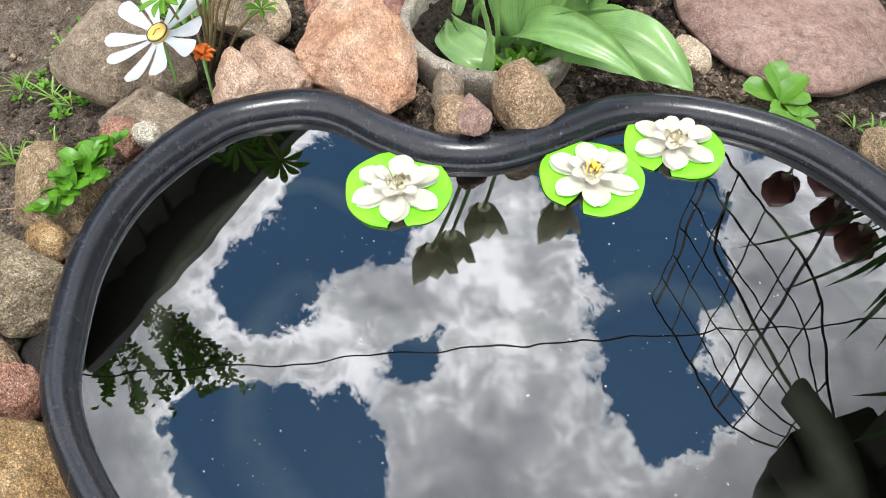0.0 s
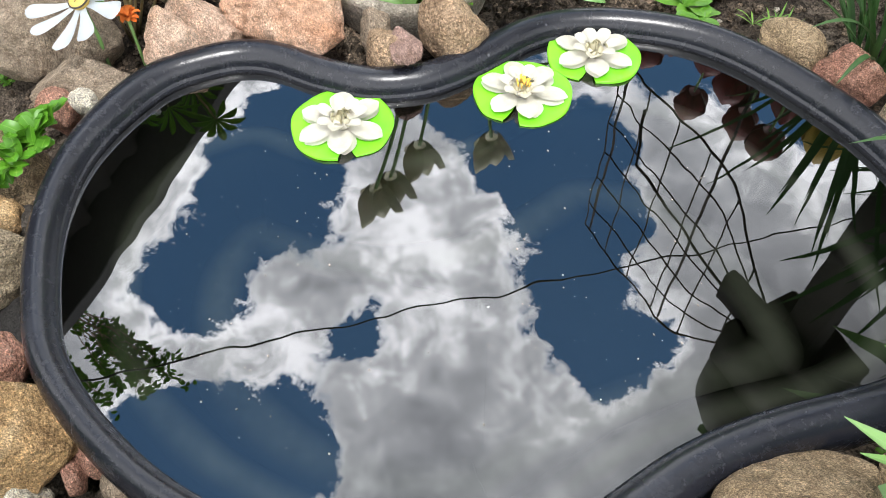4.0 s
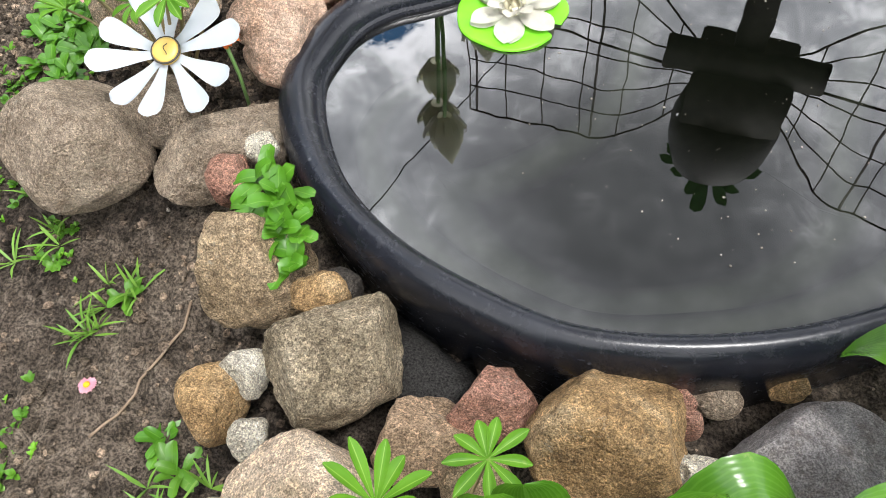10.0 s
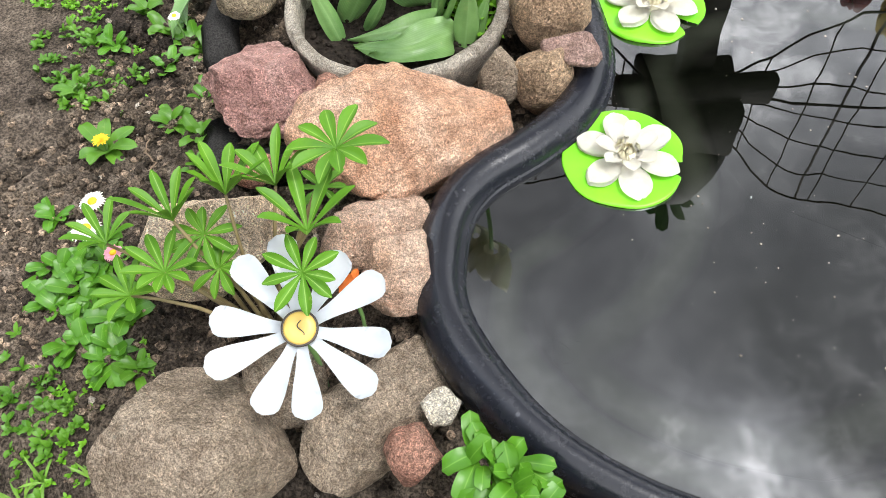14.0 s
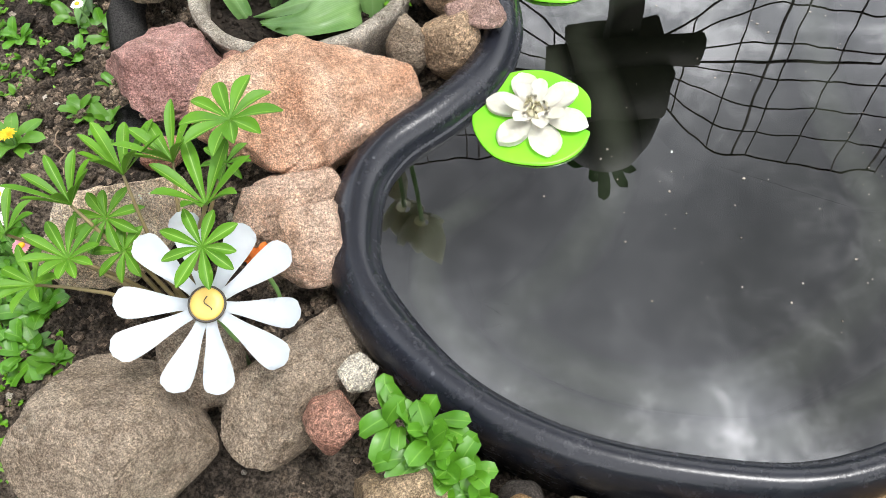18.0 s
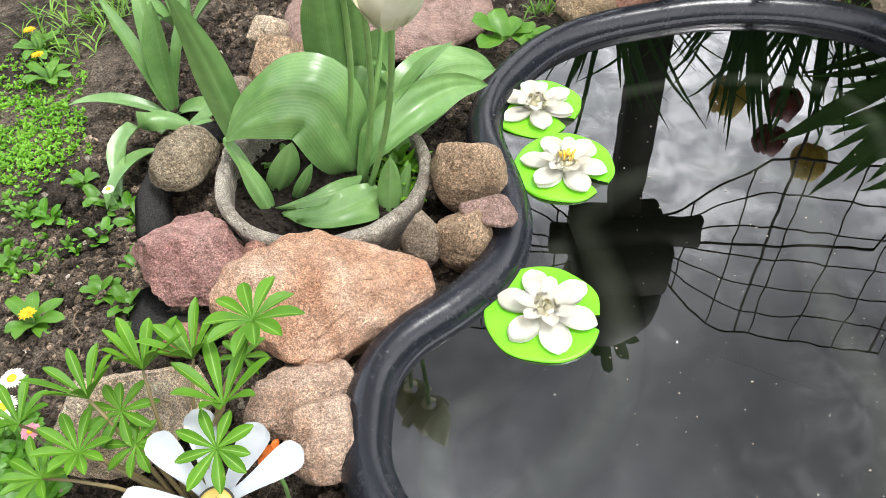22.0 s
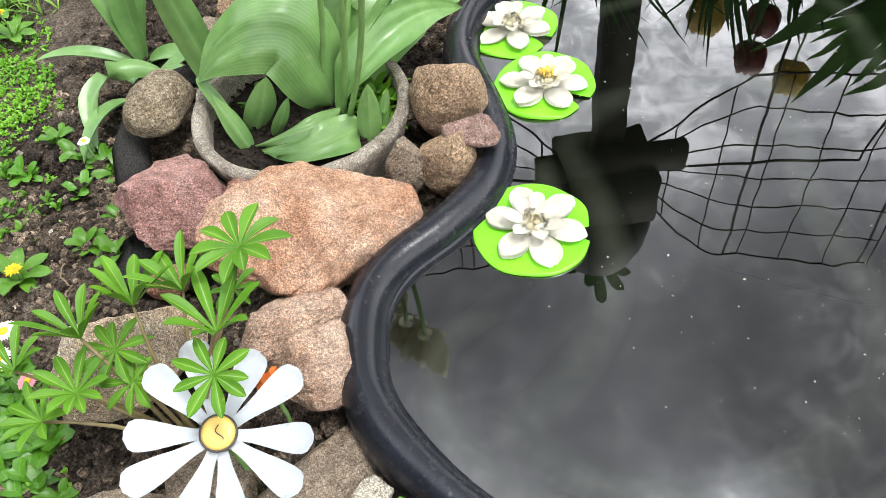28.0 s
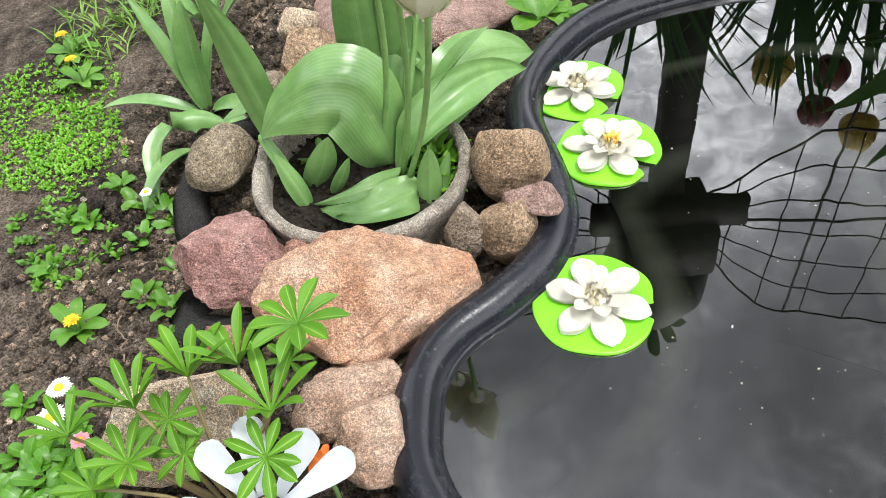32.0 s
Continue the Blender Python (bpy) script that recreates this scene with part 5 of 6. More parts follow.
# broad glossy leaves close to the walker: midrib, width, direction of the width, fold
side_x, side_y = (1, 0.35, 0), (0.25, 1, 0.1)
glossy = [
    ("broad-leaved plant with long glossy bright green leaves beside the lupin", 0.275, -0.735, [
        ([(-0.05, 0.04, 0.14), (-0.075, 0.062, 0.27), (-0.081, 0.069, 0.353)], 0.058, side_x, 0.5), ([(-0.03, 0.06, 0.13), (-0.055, 0.10, 0.22), (-0.066, 0.110, 0.268)], 0.070, side_x, 0.35),
        ([(0.015, 0.05, 0.15), (0.040, 0.090, 0.29), (0.052, 0.110, 0.373)], 0.062, side_x, 0.4), ([(0.04, 0.06, 0.16), (0.080, 0.130, 0.275), (0.120, 0.150, 0.275), (0.155, 0.148, 0.225)], 0.076, (0.7, -0.7, 0.2), -0.3),
        ([(-0.01, -0.02, 0.18), (-0.03, -0.05, 0.31), (-0.085, -0.08, 0.37), (-0.13, -0.09, 0.34)], 0.040, (0.4, -0.9, 0), -0.3), ([(0.0, 0.0, 0.15), (0.0, 0.004, 0.28), (0.002, 0.006, 0.365)], 0.064, side_x, 0.5),
        ([(-0.02, 0.02, 0.12), (-0.03, 0.04, 0.22), (-0.035, 0.05, 0.29)], 0.030, side_x, 0.6), ([(0.03, 0.0, 0.14), (0.07, 0.02, 0.25), (0.10, 0.03, 0.29)], 0.05, side_y, 0.4),
        ([(0.03, -0.04, 0.14), (0.06, -0.09, 0.23), (0.09, -0.15, 0.24)], 0.07, side_x, 0.4), ([(-0.03, -0.05, 0.14), (-0.05, -0.10, 0.21), (-0.06, -0.16, 0.20)], 0.07, side_x, 0.4)]),
    ("broad-leaved plant with arching glossy leaves over the slate boulder", 0.575, -0.510, [
        ([(-0.03, -0.03, 0.15), (-0.07, -0.055, 0.26), (-0.12, -0.075, 0.305), (-0.156, -0.080, 0.300)], 0.074, (-0.35, 0.9, 0.35), 0.35), ([(-0.03, 0.0, 0.16), (-0.06, -0.004, 0.27), (-0.095, -0.008, 0.295), (-0.118, -0.010, 0.268)], 0.080, (-0.1, 1, 0.25), 0.3),
        ([(-0.03, 0.04, 0.15), (-0.065, 0.08, 0.24), (-0.105, 0.112, 0.235), (-0.132, 0.125, 0.175)], 0.062, (0.5, 0.8, 0.2), -0.3), ([(-0.015, 0.0, 0.16), (-0.03, 0.003, 0.34), (-0.036, 0.005, 0.47)], 0.036, (0.6, 0.8, 0), 0.6),
        ([(0.005, 0.06, 0.16), (0.012, 0.13, 0.30), (0.017, 0.178, 0.385)], 0.068, (0.9, 0.2, 0.2), 0.4), ([(-0.02, 0.03, 0.14), (-0.035, 0.06, 0.25), (-0.05, 0.085, 0.30)], 0.060, (0.6, 0.7, 0.2), 0.4),
        ([(0.03, -0.03, 0.15), (0.07, -0.07, 0.24), (0.12, -0.10, 0.25)], 0.07, side_y, 0.4), ([(0.0, -0.05, 0.15), (0.0, -0.11, 0.23), (-0.01, -0.17, 0.22)], 0.07, side_x, 0.4), ([(0.05, 0.02, 0.14), (0.10, 0.04, 0.22), (0.15, 0.06, 0.22)], 0.06, side_y, 0.4)]),
    ("broad-leaved plant with upright glossy leaves at the near rim", 0.680, -0.310, [
        ([(-0.02, 0.0, 0.15), (-0.04, 0.008, 0.31), (-0.050, 0.014, 0.425)], 0.036, (0.7, 0.7, 0), 0.6), ([(0.0, 0.02, 0.16), (0.005, 0.04, 0.32), (0.010, 0.048, 0.40), (0.035, 0.03, 0.40)], 0.072, (0.8, 0.6, 0), 0.3),
        ([(-0.02, -0.02, 0.14), (-0.03, -0.02, 0.25), (-0.035, -0.02, 0.32)], 0.050, (0.7, 0.7, 0), 0.5), ([(0.03, 0.0, 0.13), (0.08, 0.0, 0.21), (0.13, 0.0, 0.22)], 0.06, side_y, 0.4), ([(0.0, -0.04, 0.13), (0.01, -0.09, 0.21), (0.02, -0.14, 0.2)], 0.06, side_x, 0.4)]),
]
for k, (label, x, y, leaves) in enumerate(glossy):
    g0 = ground_z(x, y)
    pl = thing("broad_leaved_plant", x, y, g0, label, "plant", "broad-leaved plants")
    for j, (pts, wd, sd, fold) in enumerate(leaves):
        bm = bmesh.new()
        low = -0.15 - g0
        ribbon(bm, [(pts[0][0] * 0.25, pts[0][1] * 0.25, 0.0)] + [(p[0], p[1], p[2] + low) for p in pts], wd, [sd] * (len(pts) + 1), fold, 18, 9, 0.56, 0.012, 0.62, j + k, 0.035)
        part("leaf", bm, BROAD_LEAF, pl)
broad = [  # x, y, leaves: heading, length, width, rise, droop, twist
    ("young broad-leaved plant with narrow upright leaves beside the boulders", 1.06, 0.15, [(188, 0.34, 0.045, 66, 24, 10), (160, 0.36, 0.045, 64, 26, 0), (140, 0.40, 0.045, 76, 20, 0), (95, 0.34, 0.05, 76, 30, 0), (20, 0.34, 0.05, 70, 40, 0), (280, 0.34, 0.05, 70, 40, 0)]),
    ("broad-leaved plant with tall strap leaves behind the far corner", 1.10, 0.56, [(150, 0.34, 0.05, 66, 40, 10), (185, 0.36, 0.06, 70, 40, 0), (110, 0.36, 0.05, 76, 20, 0), (60, 0.34, 0.05, 74, 30, 0), (230, 0.34, 0.05, 66, 40, 0), (330, 0.32, 0.05, 66, 40, 0), (200, 0.22, 0.05, 40, 80, 0)]),
]
for k, (label, x, y, leaves) in enumerate(broad):
    g0 = ground_z(x, y)
    pl = thing("broad_leaved_plant", x, y, g0, label, "plant", "broad-leaved plants")
    for j, (az, ln, wd, rise, droop, tw) in enumerate(leaves):
        bm = bmesh.new()
        a = radians(az)
        blade(bm, (0.012 * math.cos(a), 0.012 * math.sin(a), 0), az, ln, wd, rise, droop, 0.35, tw, 14, 0.55, 0.015, 9, 0.8, j + k)
        part("leaf", bm, BROAD_LEAF, pl)


def tulip_clump(label, x, y, leaves, heads=(), material=None, group="tulips in the bed", mat=None, lean=0.01):
    g0 = ground_z(x, y)
    pl = thing("tulip_plant", x, y, g0, label, "tulip", group)
    for j, (az, ln, wd, rise, droop, tw) in enumerate(leaves):
        bm = bmesh.new()
        a = radians(az)
        blade(bm, (0.01 * math.cos(a), 0.01 * math.sin(a), 0), az, ln, wd, rise, droop, 0.5, tw, 12, 0.5, 0.02, 7, 1.0, j)
        part("leaf", bm, mat or TULIP_LEAF, pl)
    for j, (hx, hy, hz, size) in enumerate(heads):
        tulip_flower(pl, (0.004 * j, 0, 0), (hx - x, hy - y, hz - g0), material, size, j, None, lean)
    return pl


tulip_clump("tulip plant with broad grey-green leaves and no flower in the bed", -0.590, 0.555, [(182, 0.17, 0.034, 30, 45, 10), (105, 0.24, 0.032, 78, 25, 0), (60, 0.22, 0.022, 70, 30, 15), (140, 0.22, 0.028, 74, 30, 0), (270, 0.07, 0.045, 40, 70, 0), (350, 0.10, 0.045, 30, 80, 0), (75, 0.2, 0.05, 84, 10, 0)])
tulip_clump("fallen tulip leaves bending down beside the cobble", -0.575, 0.452, [(248, 0.17, 0.034, 35, 85, 25), (300, 0.12, 0.02, 30, 50, 0), (30, 0.20, 0.03, 25, 20, 0), (330, 0.09, 0.05, 40, 90, 0)])
tulip_clump("tulip leaves standing behind the slab", -0.62, 0.83, [(100, 0.2, 0.05, 76, 30, 0), (20, 0.22, 0.04, 50, 50, 0), (190, 0.18, 0.05, 60, 40, 0), (260, 0.15, 0.05, 60, 60, 0)])

fallen = thing("fallen_leaf", -0.56, 0.46, ground_z(-0.56, 0.46), "limp grey-green tulip leaf bent down to the soil", "leaf")
bm = bmesh.new()
ribbon(bm, [(0.03, 0.01, 0.03), (-0.02, 0.0, 0.055), (-0.065, -0.045, 0.045), (-0.070, -0.09, 0.02), (-0.060, -0.135, 0.006)], 0.040, [(0.5, 0.8, 0), (0.5, 0.8, 0.1), (0.9, 0.1, 0.3), (0.9, 0, 0.2)], 0.5, 18, 7, 0.4, 0.02, 1.0)
part("blade", bm, TULIP_LEAF, fallen)
bm = bmesh.new()
ribbon(bm, [(0.02, 0.02, 0.02), (0.045, -0.005, 0.045), (0.075, -0.03, 0.03)], 0.045, [(0.6, 0.7, 0), (0.6, 0.7, 0.2)], -0.5, 12, 7, 0.5, 0.03, 0.7)
part("blade", bm, TULIP_LEAF, fallen)
# the small plant on the slab's edge
rosette("slab_weed", "small round-leaved weed rooted at the slab's edge", "weed", 0.005, 0.637, 0.0, 6, 0.062, 0.038, WEED_LEAF, 61, (25, 60), (30, 60), 0.05, "", 0.01, 0.6, 0.4)
rosette("slab_weed", "round-leaved weed hanging over the far rim", "weed", 0.055, 0.622, 0.012, 5, 0.045, 0.03, WEED_LEAF, 62, (5, 40), (30, 70), 0.05, "", 0.008, 0.6, 0.4)


# ---- daisies, dandelions and weeds on the soil ----
def bellis(x, y, z, mat=FOAM_WHITE, size=0.016, label="small white daisy with yellow heart in the weeds", seed=1):
    rnd = random.Random(seed)
    d = thing("lawn_daisy", x, y, ground_z(x, y), label, "flower", "small daisies")
    h = z - ground_z(x, y)
    bm = bmesh.new()
    sweep(bm, [(0, 0, 0), (0.003, 0, h / 2), (0, 0, h)], 0.0012, 6)
    part("stem", bm, STEM, d)
    bm = bmesh.new()
    for k in range(26):
        a = 6.283 * k / 26
        leaflet(bm, Vector((0, 0, h)), Vector((math.cos(a), math.sin(a), 0)), Vector((0, 0, 1)), size * rnd.uniform(0.85, 1.05), 0.004, 0.25, 0.2)
    part("petals", bm, mat, d)
    bm = bmesh.new()
    bmesh.ops.create_icosphere(bm, subdivisions=2, radius=size * 0.36, matrix=pose(0, 0, h + 0.002) @ Matrix.Diagonal((1, 1, 0.5, 1)))
    part("heart", bm, YELLOW, d)


bellis(-0.627, -0.098, 0.02, seed=1, size=0.019)
bellis(-0.633, -0.055, 0.015, seed=2, size=0.016)
bellis(-0.60, -0.115, -0.005, PINK, 0.012, "small pink daisy among round leaves", 3)
bellis(-0.62, 0.30, -0.01, seed=4, size=0.010)
bellis(-0.344, -0.599, -0.15, PINK, 0.012, "fallen pink blossom lying on the soil", 5)


def dandelion(x, y, z, seed=1):
    rnd = random.Random(seed)
    d = thing("dandelion", x, y, ground_z(x, y), "yellow dandelion with a low leaf rosette", "flower", "dandelions")
    h = z - ground_z(x, y)
    bm = bmesh.new()
    sweep(bm, [(0, 0, 0), (0.003, 0.002, h * 0.6), (0, 0, h)], 0.0016, 6)
    part("stem", bm, STEM, d)
    bm = bmesh.new()
    for k in range(44):
        a = k * 2.4
        s = 0.35 + 0.65 * k / 44
        leaflet(bm, Vector((0, 0, h)), Vector((math.cos(a), math.sin(a), 0)), Vector((0, 0, 1)), 0.014 * s, 0.003, 0.75 - 0.6 * s, 0.1)
    part("flower_head", bm, YELLOW, d)
    for k in range(7):
        bm = bmesh.new()
        blade(bm, (0, 0, 0.002), 51 * k + rnd.uniform(-15, 15), rnd.uniform(0.04, 0.065), 0.02, rnd.uniform(20, 45), 50, 0.3, 0, 7, 0.6, 0.10, 5, 0.5, k)
        part("leaf", bm, WEED_LEAF, d)


dandelion(-0.690, 0.094, -0.045, 1)
dandelion(-0.905, 0.79, -0.02, 2)
dandelion(-0.86, 0.70, -0.02, 3)
dandelion(-0.56, -0.78, -0.13, 4)

# low weeds that can be told apart
WEEDS = [(-0.67, -0.115, 11, 0.05), (-0.64, -0.090, 10, 0.05), (-0.695, -0.145, 11, 0.05), (-0.665, -0.070, 10, 0.05), (-0.705, -0.095, 11, 0.05), (-0.645, -0.150, 11, 0.05), (-0.62, -0.135, 10, 0.055), (-0.595, -0.165, 10, 0.05), (-0.65, -0.19, 9, 0.05), (-0.605, -0.215, 9, 0.045), (-0.66, -0.12, 8, 0.05), (-0.57, -0.235, 7, 0.04),
         (-0.612, 0.315, 9, 0.055), (-0.655, 0.335, 8, 0.05), (-0.585, 0.285, 8, 0.05), (-0.64, 0.25, 7, 0.04), (-0.60, 0.135, 8, 0.06), (-0.555, 0.105, 6, 0.05), (-0.56, 0.185, 6, 0.035),
         (-0.55, 0.06, 6, 0.035), (-0.70, 0.38, 7, 0.05), (-0.74, 0.31, 7, 0.05), (-0.535, 0.22, 6, 0.03), (-0.77, 0.22, 7, 0.05), (-0.73, -0.02, 6, 0.04),
         (-0.345, -0.485, 6, 0.040), (-0.47, -0.47, 6, 0.03), (-0.22, -0.63, 8, 0.045), (-0.185, -0.655, 6, 0.055),
         (-0.42, -0.70, 7, 0.028), (-0.46, -0.74, 7, 0.03), (-0.38, -0.73, 7, 0.026), (-0.43, -0.78, 7, 0.03), (-0.36, -0.78, 7, 0.028), (-0.40, -0.66, 6, 0.022),
         (-0.205, -0.445, 4, 0.02), (-0.23, -0.44, 4, 0.018), (-0.01, -0.455, 5, 0.018), (0.0, -0.45, 4, 0.016), (0.70, -0.01, 5, 0.02), (0.735, 0.38, 6, 0.025), (0.75, 0.40, 6, 0.025), (0.67, 0.66, 6, 0.03), (0.735, 0.235, 5, 0.02), (0.445, 0.725, 5, 0.025)]
for k, (x, y, n, ln) in enumerate(WEEDS):
    crowded = k < 11
    ln = 0.036 if crowded else min(ln, 0.048) * 0.80
    rosette("weed", "crowded spoon-leaved weed on the soil beside the lupin" if crowded else "small green weed rosette growing in the soil", "weed", x, y, ground_z(x, y) - 0.002, n + (8 if crowded else 3), ln, ln * (0.48 if crowded else 0.41), BRIGHT_LEAF if crowded or k % 3 == 0 else WEED_LEAF, 100 + k, (15, 65), (20, 75), 0.06, "weeds on the soil", 0.014 if crowded else 0.008, 0.74 if crowded else 0.64, 0.34 if crowded else 0.4)
# weeds inside the bowl
for k, (x, y, n, ln) in enumerate(((-0.185, 0.275, 9, 0.05), (-0.195, 0.30, 8, 0.05), (-0.20, 0.245, 8, 0.04), (-0.22, 0.33, 7, 0.05), (-0.355, 0.315, 6, 0.035), (-0.33, 0.20, 5, 0.03), (-0.170, 0.262, 14, 0.045), (-0.178, 0.285, 14, 0.05), (-0.168, 0.240, 12, 0.035), (-0.188, 0.262, 14, 0.045), (-0.176, 0.305, 12, 0.05))):
    rosette("bowl_weed", "small green weed growing in the bowl", "weed", x, y, 0.002, n, ln, ln * (0.30 if k < 6 else 0.20), WEED_LEAF if k < 6 else CRESS, 160 + k, (35, 80), (20, 60), 0.05, "weeds in the bowl", 0.01)


def scatter(name, label, category, spots, mat, seed, size, blades, kind="stuff"):
    """Joined small leaves over patches: x, y, radius, count."""
    rnd = random.Random(seed)
    bm = bmesh.new()
    for x, y, r, n in spots:
        for _ in range(n):
            a, q = rnd.uniform(0, 6.283), r * rnd.random() ** 0.6
            px, py = x + q * math.cos(a), y + q * math.sin(a)
            pz = ground_z(px, py)
            for b in range(blades):
                blade(bm, (px, py, pz), rnd.uniform(0, 360), size * rnd.uniform(0.6, 1.3), size * (0.08 if mat is GRASS_LEAF else 0.5), rnd.uniform(20, 80), rnd.uniform(10, 70), 0.2, 0, 4, 0.5, 0, 3)
    return tagged(part(name, bm, mat), label, category, kind=kind)


scatter("low_weeds", "dense mat of tiny bright green weeds on the soil", "weeds", [(-0.86, 0.52, 0.12, 520), (-0.79, 0.45, 0.08, 130), (-0.92, 0.66, 0.14, 420), (-0.62, -0.20, 0.08, 24), (-0.52, 0.16, 0.08, 26), (-0.70, 0.25, 0.09, 24), (-0.43, -0.71, 0.09, 22), (-0.47, -0.46, 0.05, 8), (-0.62, -0.32, 0.08, 40), (-0.66, -0.42, 0.10, 26)], CRESS, 9, 0.0075, 7)
scatter("grass_tufts", "sparse grass tufts on the soil", "grass", [(-0.85, 0.88, 0.12, 40), (-0.35, -0.49, 0.03, 4), (-0.37, -0.555, 0.025, 4), (-0.50, -0.42, 0.06, 4), (-0.60, -0.45, 0.12, 8), (0.46, 0.77, 0.05, 8), (-0.15, -0.72, 0.08, 8), (0.10, 0.75, 0.05, 8), (0.62, 0.78, 0.1, 12), (0.85, 0.25, 0.06, 10)], GRASS_LEAF, 10, 0.045, 6)


scatter("flattened_weeds", "trodden grey-green weeds on the path", "weeds", [(-0.63, -0.41, 0.07, 18), (-0.70, -0.32, 0.09, 24), (-0.73, -0.39, 0.06, 18), (-0.75, -0.24, 0.06, 16), (-0.48, -0.44, 0.04, 10), (-0.59, -0.53, 0.05, 12), (-0.66, -0.28, 0.05, 25), (-0.43, -0.70, 0.10, 16), (-0.80, 0.30, 0.08, 40), (-0.76, 0.22, 0.05, 25), (-0.69, 0.24, 0.03, 8)], WEED_LEAF, 31, 0.013, 6)


# ---- soil crumbs, pebbles, twigs ----
def crumbs():
    rnd = random.Random(21)
    for name, label, mat, n, lo, hi in (("soil_crumbs", "crumbly dark soil clods", CRUMB, 46000, 0.0014, 0.0075), ("soil_clods", "loose lumps of dry soil", CRUMB, 2600, 0.0045, 0.013), ("small_pebbles", "scattered pale pebbles on the soil", PEBBLE, 260, 0.002, 0.008)):
        verts, faces = [], []
        t = (1 + 5 ** 0.5) / 2
        ico = [Vector(v).normalized() for v in ((-1, t, 0), (1, t, 0), (-1, -t, 0), (1, -t, 0), (0, -1, t), (0, 1, t), (0, -1, -t), (0, 1, -t), (t, 0, -1), (t, 0, 1), (-t, 0, -1), (-t, 0, 1))]
        tri = ((0, 11, 5), (0, 5, 1), (0, 1, 7), (0, 7, 10), (0, 10, 11), (1, 5, 9), (5, 11, 4), (11, 10, 2), (10, 7, 6), (7, 1, 8), (3, 9, 4), (3, 4, 2), (3, 2, 6), (3, 6, 8), (3, 8, 9), (4, 9, 5), (2, 4, 11), (6, 2, 10), (8, 6, 7), (9, 8, 1))
        made = 0
        while made < n:
            k = rnd.randrange(len(CREST))
            o = 0.035 + 0.66 * rnd.random()
            x, y = CREST[k].x + NORMAL[k].x * o + rnd.uniform(-0.05, 0.05), CREST[k].y + NORMAL[k].y * o + rnd.uniform(-0.05, 0.05)
            if min((x - p.x) ** 2 + (y - p.y) ** 2 for p in CREST[::4]) < 0.0012 or (x > -0.05 and rnd.random() < 0.75) or (y < -0.30 and lo < 0.01 and rnd.random() < 0.82):
                continue
            s = lo + (hi - lo) * rnd.random() ** 2.5
            z = ground_z(x, y) + 0.013 * noise.noise((x * 38, y * 38, 2.0)) + 0.011 * abs(noise.noise((x * 75, y * 75, 5.0))) - 0.004 + 0.3 * s
            b = len(verts)
            verts += [(x + v.x * s * rnd.uniform(0.6, 1.3), y + v.y * s * rnd.uniform(0.6, 1.3), z + v.z * s * rnd.uniform(0.5, 1.0)) for v in ico]
            faces += [(i + b, j + b, l + b) for i, j, l in tri]
            made += 1
        me = bpy.data.meshes.new(name)
        me.from_pydata(verts, [], faces)
        me.materials.append(mat)
        tagged(new(name, me), label, "pebbles" if mat is PEBBLE else "soil", kind="stuff")


crumbs()


def twig(x0, y0, x1, y1, r, seed, name="twig", label="thin dry twig lying on the soil", z=0.006):
    rnd = random.Random(seed)
    bm = bmesh.new()
    pts = []
    for i in range(9):
        s = i / 8
        x, y = x0 + (x1 - x0) * s + rnd.uniform(-0.006, 0.006), y0 + (y1 - y0) * s + rnd.uniform(-0.006, 0.006)
        pts.append((x, y, ground_z(x, y) + z + r))
    sweep(bm, pts, r, 6)
    tagged(part(name, bm, TWIG), label, "twig", "twigs")


twig(-0.255, -0.475, -0.30, -0.66, 0.0018, 1)
twig(-0.49, 0.215, -0.40, 0.165, 0.003, 2, label="dry brown stalk lying across the stones", z=0.045)
twig(-0.47, 0.20, -0.40, 0.155, 0.002, 3, label="dry brown stalk lying across the stones", z=0.05)
twig(-0.60, 0.03, -0.63, 0.10, 0.001, 4)


# the strip of pond liner showing between pot and soil
def liner(points, w, name, label):
    bm = bmesh.new()
    rows = []
    for i, (x, y, z) in enumerate(points):
        p, q = Vector(points[max(i - 1, 0)]), Vector(points[min(i + 1, len(points) - 1)])
        d = (q - p).normalized()
        sd = Vector((d.y, -d.x, 0)).normalized()
        rows.append([bm.verts.new(Vector((x, y, z)) + sd * w * u + Vector((0, 0, 0.02 * (1 - u * u) + 0.006 * noise.noise((x * 30, y * 30, u * 2))))) for u in (-1, -0.6, -0.2, 0.2, 0.6, 1)])
    grid_faces(bm, rows)
    bmesh.ops.solidify(bm, geom=bm.faces[:], thickness=0.002)
    tagged(part(name, bm, LINER), label, "pond liner")


liner([(-0.47, 0.44, -0.02), (-0.515, 0.41, -0.012), (-0.545, 0.36, -0.015), (-0.555, 0.29, -0.025), (-0.545, 0.24, -0.035), (-0.525, 0.20, -0.05)], 0.028, "pond_liner", "grey fabric pond liner folded beside the cobble")
liner([(-0.54, 0.13, -0.065), (-0.52, 0.07, -0.055), (-0.47, 0.045, -0.05), (-0.41, 0.05, -0.045)], 0.035, "pond_liner", "gritty grey pond liner under the red stone")
liner([(-0.02, -0.445, -0.10), (0.03, -0.475, -0.095), (0.085, -0.50, -0.095), (0.12, -0.475, -0.10)], 0.045, "pond_liner", "black plastic liner folded under the near rim")


